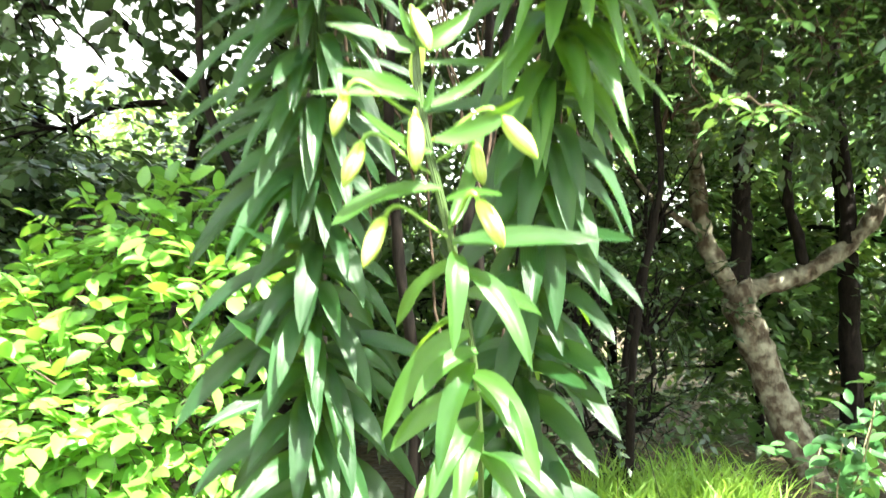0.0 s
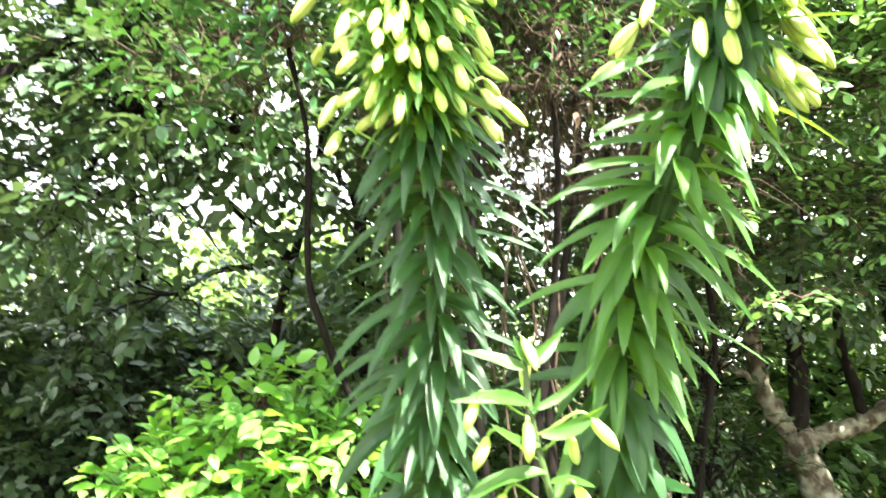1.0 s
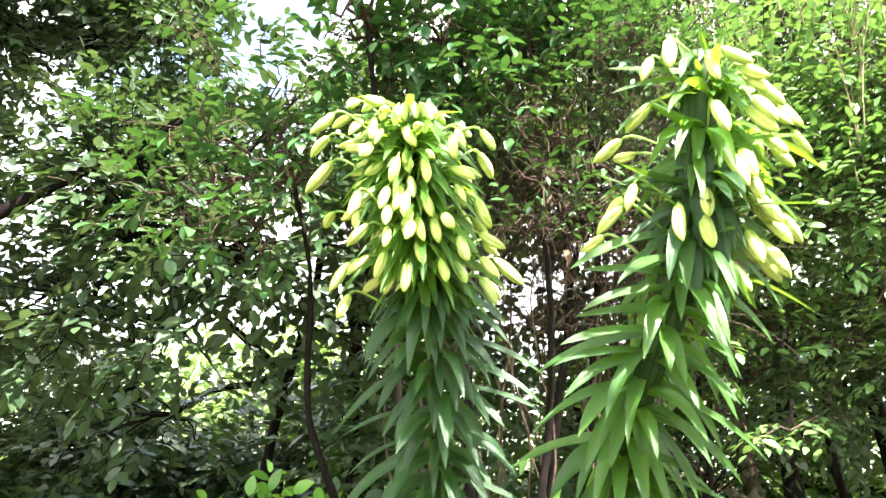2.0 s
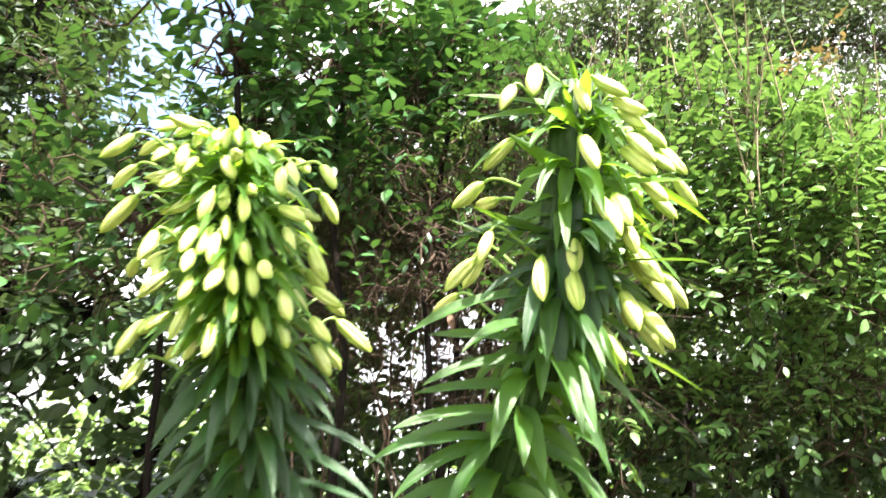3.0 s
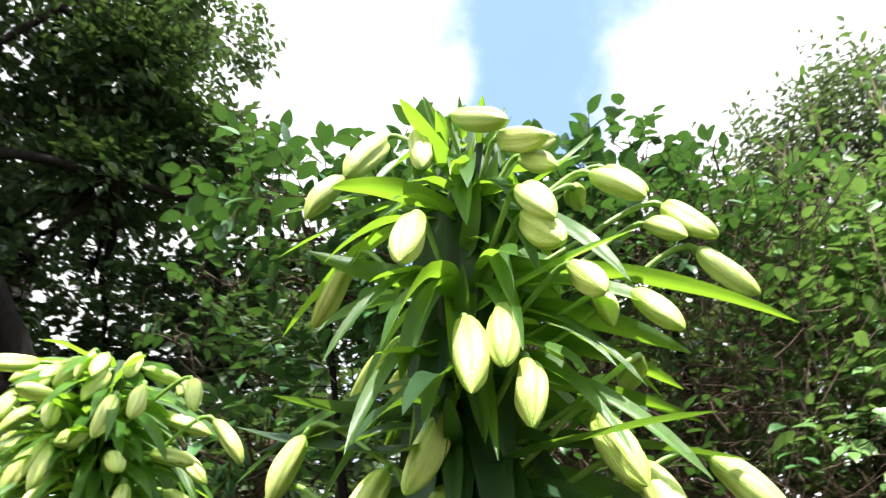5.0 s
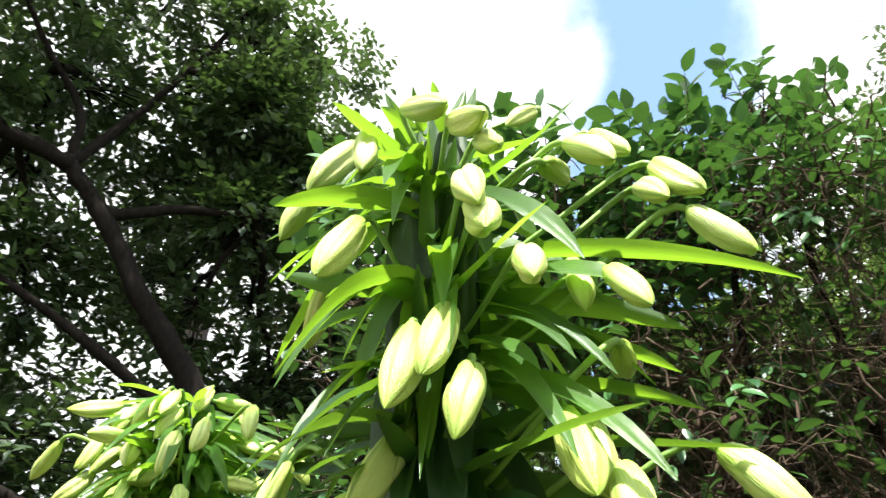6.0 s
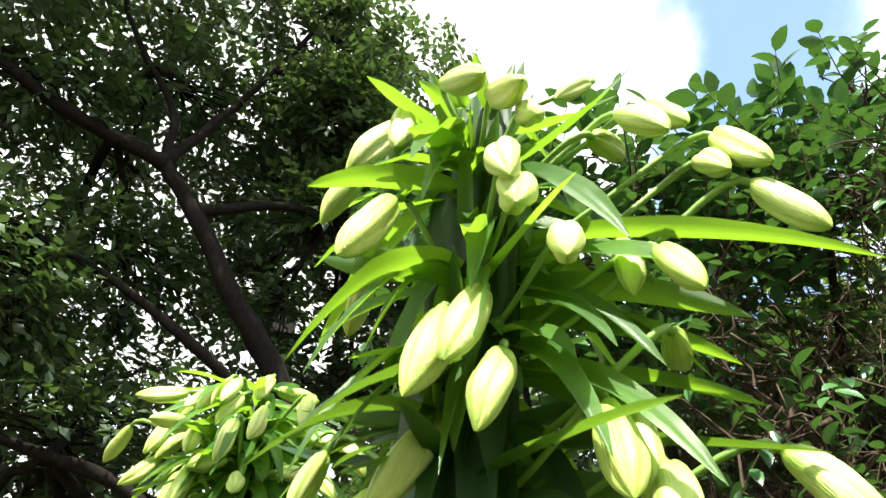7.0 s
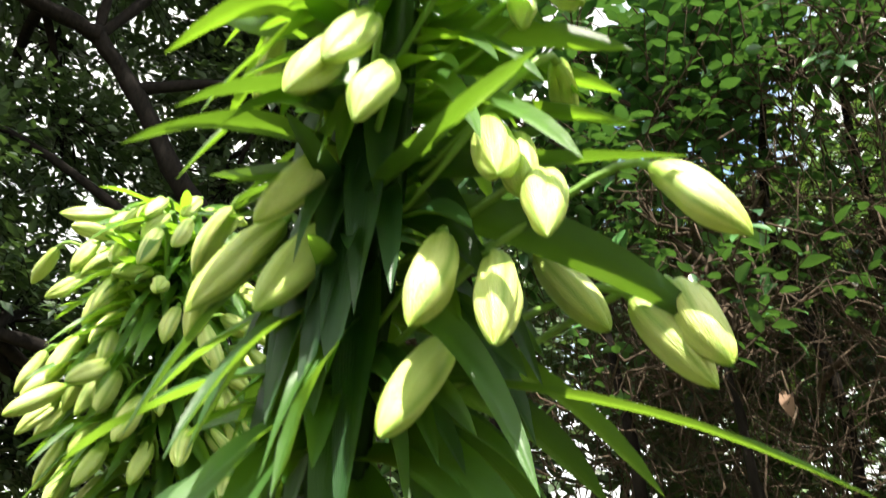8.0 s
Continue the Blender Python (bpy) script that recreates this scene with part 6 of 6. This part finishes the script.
blade(lily_b, (0.332, 0.861, 2.365), (0.151, 0.856, 2.336), 0.017)
blade(lily_b, (0.330, 0.863, 2.347), (0.155, 0.877, 2.254), 0.027)
blade(lily_b, (0.332, 0.861, 2.365), (0.290, 0.873, 2.472), 0.017)
blade(lily_b, (0.332, 0.861, 2.365), (0.309, 0.822, 2.389), 0.027)
blade(lily_b, (0.335, 0.858, 2.411), (0.350, 0.797, 2.400), 0.022)
blade(lily_b, (0.353, 0.863, 2.339), (0.333, 0.782, 2.305), 0.017)
blade(lily_b, (0.353, 0.863, 2.340), (0.382, 0.771, 2.301), 0.017)
blade(lily_b, (0.295, 0.915, 2.062), (0.266, 0.855, 1.930), 0.029)
blade(lily_b, (0.301, 0.909, 2.103), (0.167, 0.886, 2.033), 0.019)
blade(lily_b, (0.295, 0.915, 2.063), (0.060, 0.900, 1.986), 0.022)
blade(lily_b, (0.278, 0.930, 2.011), (0.137, 0.837, 1.941), 0.027)
blade(lily_b, (0.298, 0.932, 1.998), (0.350, 0.885, 1.926), 0.022)
blade(lily_b, (0.333, 0.887, 2.231), (0.501, 0.800, 2.213), 0.017)
blade(lily_b, (0.349, 0.859, 2.374), (0.390, 0.772, 2.269), 0.019)
blade(lily_b, (0.325, 0.907, 2.106), (0.352, 0.821, 2.128), 0.014)
blade(lily_b, (0.315, 0.917, 2.050), (0.362, 0.847, 2.049), 0.014)
blade(lily_b, (0.324, 0.906, 2.105), (0.522, 0.846, 2.096), 0.019)
blade(lily_b, (0.305, 0.904, 2.132), (0.117, 0.880, 2.173), 0.019)
blade(lily_b, (0.345, 0.854, 2.360), (0.333, 0.759, 2.384), 0.021, UNDER)
blade(lily_b, (0.342, 0.860, 2.335), (0.268, 0.768, 2.312), 0.019, UNDER)
blade(lily_b, (0.344, 0.856, 2.354), (0.380, 0.794, 2.252), 0.019, UNDER)
blade(lily_b, (0.337, 0.878, 2.265), (0.339, 0.747, 2.126), 0.024, UNDER)
blade(lily_b, (0.364, 0.869, 2.403), (0.387, 0.819, 2.427), 0.014, UNDER)
blade(lily_b, (0.364, 0.868, 2.402), (0.388, 0.880, 2.475), 0.017, UNDER)
blade(lily_b, (0.366, 0.866, 2.422), (0.372, 0.885, 2.490), 0.014, UNDER)
blade(lily_b, (0.361, 0.872, 2.344), (0.465, 0.929, 2.449), 0.016, UNDER)
blade(lily_b, (0.354, 0.885, 2.283), (0.593, 0.967, 2.212), 0.015, UNDER)
blade(lily_b, (0.348, 0.897, 2.226), (0.494, 0.983, 2.181), 0.018, UNDER)
blade(lily_b, (0.352, 0.889, 2.270), (0.418, 0.960, 2.212), 0.018, UNDER)
blade(lily_b, (0.323, 0.891, 2.178), (0.356, 0.779, 2.084), 0.018, UNDER)
blade(lily_b, (0.321, 0.897, 2.150), (0.326, 0.745, 2.067), 0.019, UNDER)
blade(lily_b, (0.355, 0.884, 2.297), (0.402, 0.825, 2.191), 0.018, UNDER)
blade(lily_b, (0.337, 0.898, 2.200), (0.385, 0.829, 2.080), 0.013, UNDER)
blade(lily_b, (0.364, 0.868, 2.386), (0.449, 0.929, 2.425), 0.016, UNDER)
blade(lily_b, (0.351, 0.892, 2.248), (0.507, 0.979, 2.210), 0.019, UNDER)
blade(lily_b, (0.356, 0.882, 2.297), (0.426, 0.963, 2.214), 0.019, UNDER)
blade(lily_b, (0.342, 0.904, 2.183), (0.503, 0.988, 2.152), 0.014, UNDER)
blade(lily_b, (0.337, 0.911, 2.144), (0.449, 0.978, 2.170), 0.016, UNDER)
blade(lily_b, (0.335, 0.912, 2.132), (0.531, 0.992, 2.118), 0.019, UNDER)
blade(lily_b, (0.359, 0.874, 2.344), (0.374, 0.811, 2.303), 0.014, UNDER)
blade(lily_b, (0.335, 0.874, 2.269), (0.213, 0.821, 2.300), 0.018, UNDER)
blade(lily_b, (0.320, 0.931, 2.048), (0.350, 0.853, 1.914), 0.016, UNDER)
blade(lily_b, (0.316, 0.935, 2.035), (0.376, 0.844, 1.902), 0.021, UNDER)
blade(lily_b, (0.319, 0.932, 2.042), (0.463, 1.064, 1.937), 0.021, UNDER)
blade(lily_b, (0.334, 0.916, 2.116), (0.519, 1.041, 2.019), 0.029, UNDER)
blade(lily_b, (0.306, 0.943, 2.001), (0.579, 1.049, 1.925), 0.0075, UNDER)
blade(lily_b, (0.340, 0.909, 2.177), (0.353, 0.756, 2.086), 0.027, UNDER)
blade(lily_b, (0.338, 0.912, 2.159), (0.159, 0.873, 2.192), 0.019, UNDER)
blade(lily_b, (0.334, 0.916, 2.132), (0.393, 0.888, 2.020), 0.018, UNDER)
blade(lily_b, (0.305, 0.944, 2.000), (0.359, 1.034, 1.939), 0.019, UNDER)
blade(lily_b, (0.304, 0.945, 2.000), (0.373, 0.936, 1.913), 0.032, UNDER)
blade(lily_b, (0.298, 0.950, 1.980), (0.364, 1.008, 1.878), 0.032, UNDER)
blade(lily_b, (0.305, 0.944, 2.000), (0.391, 1.064, 1.907), 0.032, UNDER)
blade(lily_b, (0.311, 0.939, 2.016), (0.428, 1.061, 1.932), 0.032, UNDER)
blade(lily_b, (0.295, 0.952, 1.976), (0.324, 0.832, 1.903), 0.021, UNDER)
blade(lily_b, (0.134, 1.255, 1.143), (0.005, 1.146, 1.073), 0.030)
blade(lily_b, (0.131, 1.270, 1.082), (-0.012, 1.164, 0.971), 0.030)
blade(lily_b, (0.127, 1.291, 0.999), (-0.029, 1.171, 0.933), 0.030)
blade(lily_b, (0.126, 1.296, 0.918), (0.018, 1.157, 0.822), 0.034)
blade(lily_b, (0.130, 1.276, 1.061), (-0.089, 1.353, 0.985), 0.026)
blade(lily_b, (0.154, 1.272, 1.064), (0.284, 1.130, 0.968), 0.030)
blade(lily_b, (0.161, 1.238, 1.203), (0.263, 1.090, 1.121), 0.028)
filler(lily_b, 0.25, 0.9, 60, 0, 360, 0.18, 0.11)
filler(lily_b, 0.9, 1.95, 46, 20, 160, 0.11, 0.13)
filler(lily_b, 0.9, 1.75, 28, 180, 380, 0.135, 0.13)
filler(lily_b, 1.50, 1.98, 26, 185, 395, 0.13, 0.13, 0.028)
filler(lily_b, 1.95, 2.36, 36, 0, 180, 0.12, 0.09, 0.021)
filler(lily_b, 1.92, 2.36, 44, 0, 360, 0.085, 0.03, 0.016)
filler(lily_b, 2.35, 2.43, 16, 0, 360, 0.05, -0.035, 0.018)
filler(lily_b, 1.98, 2.28, 24, 195, 350, 0.046, 0.15, 0.030)
filler(lily_b, 2.20, 2.36, 10, -65, 45, 0.060, -0.06, 0.028)


lily_c = Lily([(0.075, 1.020, 0.00), (0.060, 0.970, 1.04), (0.040, 0.950, 1.17), (0.017, 0.930, 1.26), (0.005, 0.930, 1.31), (-0.018, 0.930, 1.39), (-0.034, 0.930, 1.46), (-0.035, 0.930, 1.54)], 0.0055, 1.0, "small slim lily with few green buds before the tall ones", SLIM_STEM)
bud(lily_c, (-0.037, 0.917, 1.551), (-0.016, 0.907, 1.502))
bud(lily_c, (-0.028, 0.950, 1.523), (-0.035, 0.968, 1.468))
bud(lily_c, (-0.119, 0.918, 1.448), (-0.134, 0.919, 1.397))
bud(lily_c, (-0.099, 0.921, 1.386), (-0.120, 0.919, 1.333))
bud(lily_c, (-0.032, 0.892, 1.413), (-0.030, 0.895, 1.353))
bud(lily_c, (0.043, 0.932, 1.387), (0.055, 0.952, 1.343))
bud(lily_c, (0.078, 0.915, 1.420), (0.119, 0.912, 1.373))
bud(lily_c, (0.048, 0.885, 1.314), (0.077, 0.880, 1.262))
bud(lily_c, (-0.069, 0.924, 1.293), (-0.092, 0.916, 1.234))
blade(lily_c, (-0.034, 0.920, 1.520), (-0.055, 0.908, 1.562), 0.020)
blade(lily_c, (-0.034, 0.920, 1.503), (-0.146, 0.911, 1.532), 0.022)
blade(lily_c, (-0.034, 0.920, 1.513), (0.037, 0.983, 1.578), 0.024)
blade(lily_c, (-0.029, 0.920, 1.446), (-0.125, 0.853, 1.461), 0.022)
blade(lily_c, (-0.026, 0.920, 1.442), (-0.163, 0.910, 1.446), 0.020)
blade(lily_c, (-0.025, 0.920, 1.435), (0.084, 0.946, 1.513), 0.014)
blade(lily_c, (-0.022, 0.919, 1.431), (-0.009, 0.915, 1.474), 0.016)
blade(lily_c, (-0.010, 0.920, 1.378), (-0.092, 0.857, 1.416), 0.020)
blade(lily_c, (-0.007, 0.919, 1.393), (0.103, 0.910, 1.447), 0.024)
blade(lily_c, (0.001, 0.919, 1.332), (-0.133, 0.908, 1.283), 0.030)
blade(lily_c, (0.008, 0.919, 1.318), (0.074, 0.860, 1.321), 0.020)
blade(lily_c, (0.013, 0.920, 1.286), (0.059, 0.979, 1.439), 0.018)
blade(lily_c, (0.017, 0.920, 1.265), (0.199, 0.889, 1.272), 0.028)
blade(lily_c, (0.024, 0.921, 1.251), (0.020, 0.859, 1.133), 0.030)
blade(lily_c, (0.031, 0.926, 1.230), (0.112, 0.856, 1.119), 0.026)
blade(lily_c, (0.028, 0.924, 1.237), (-0.058, 1.017, 1.147), 0.026)
blade(lily_c, (0.041, 0.943, 1.149), (-0.070, 0.960, 1.006), 0.030)
blade(lily_c, (0.045, 0.948, 1.112), (0.005, 0.890, 0.985), 0.032)
blade(lily_c, (0.049, 0.951, 1.097), (0.125, 0.871, 0.984), 0.030)
blade(lily_c, (0.058, 0.961, 1.021), (0.023, 0.872, 0.931), 0.032)
blade(lily_c, (0.054, 0.960, 1.036), (-0.005, 0.874, 0.950), 0.032)
blade(lily_c, (0.059, 0.963, 0.991), (0.116, 0.869, 0.915), 0.032)
blade(lily_c, (0.044, 0.940, 1.171), (-0.043, 1.035, 1.090), 0.026)
blade(lily_c, (0.036, 0.933, 1.201), (0.145, 1.028, 1.166), 0.026)
blade(lily_c, (0.052, 0.946, 1.127), (-0.028, 0.894, 1.066), 0.028)
blade(lily_c, (0.057, 0.955, 1.067), (-0.059, 0.963, 0.991), 0.030)
blade(lily_c, (0.057, 0.954, 1.074), (0.107, 0.872, 1.020), 0.030)
blade(lily_c, (0.055, 0.963, 0.991), (-0.025, 0.892, 0.943), 0.030)
filler(lily_c, 0.2, 1.0, 30, 0, 360, 0.11, 0.08)
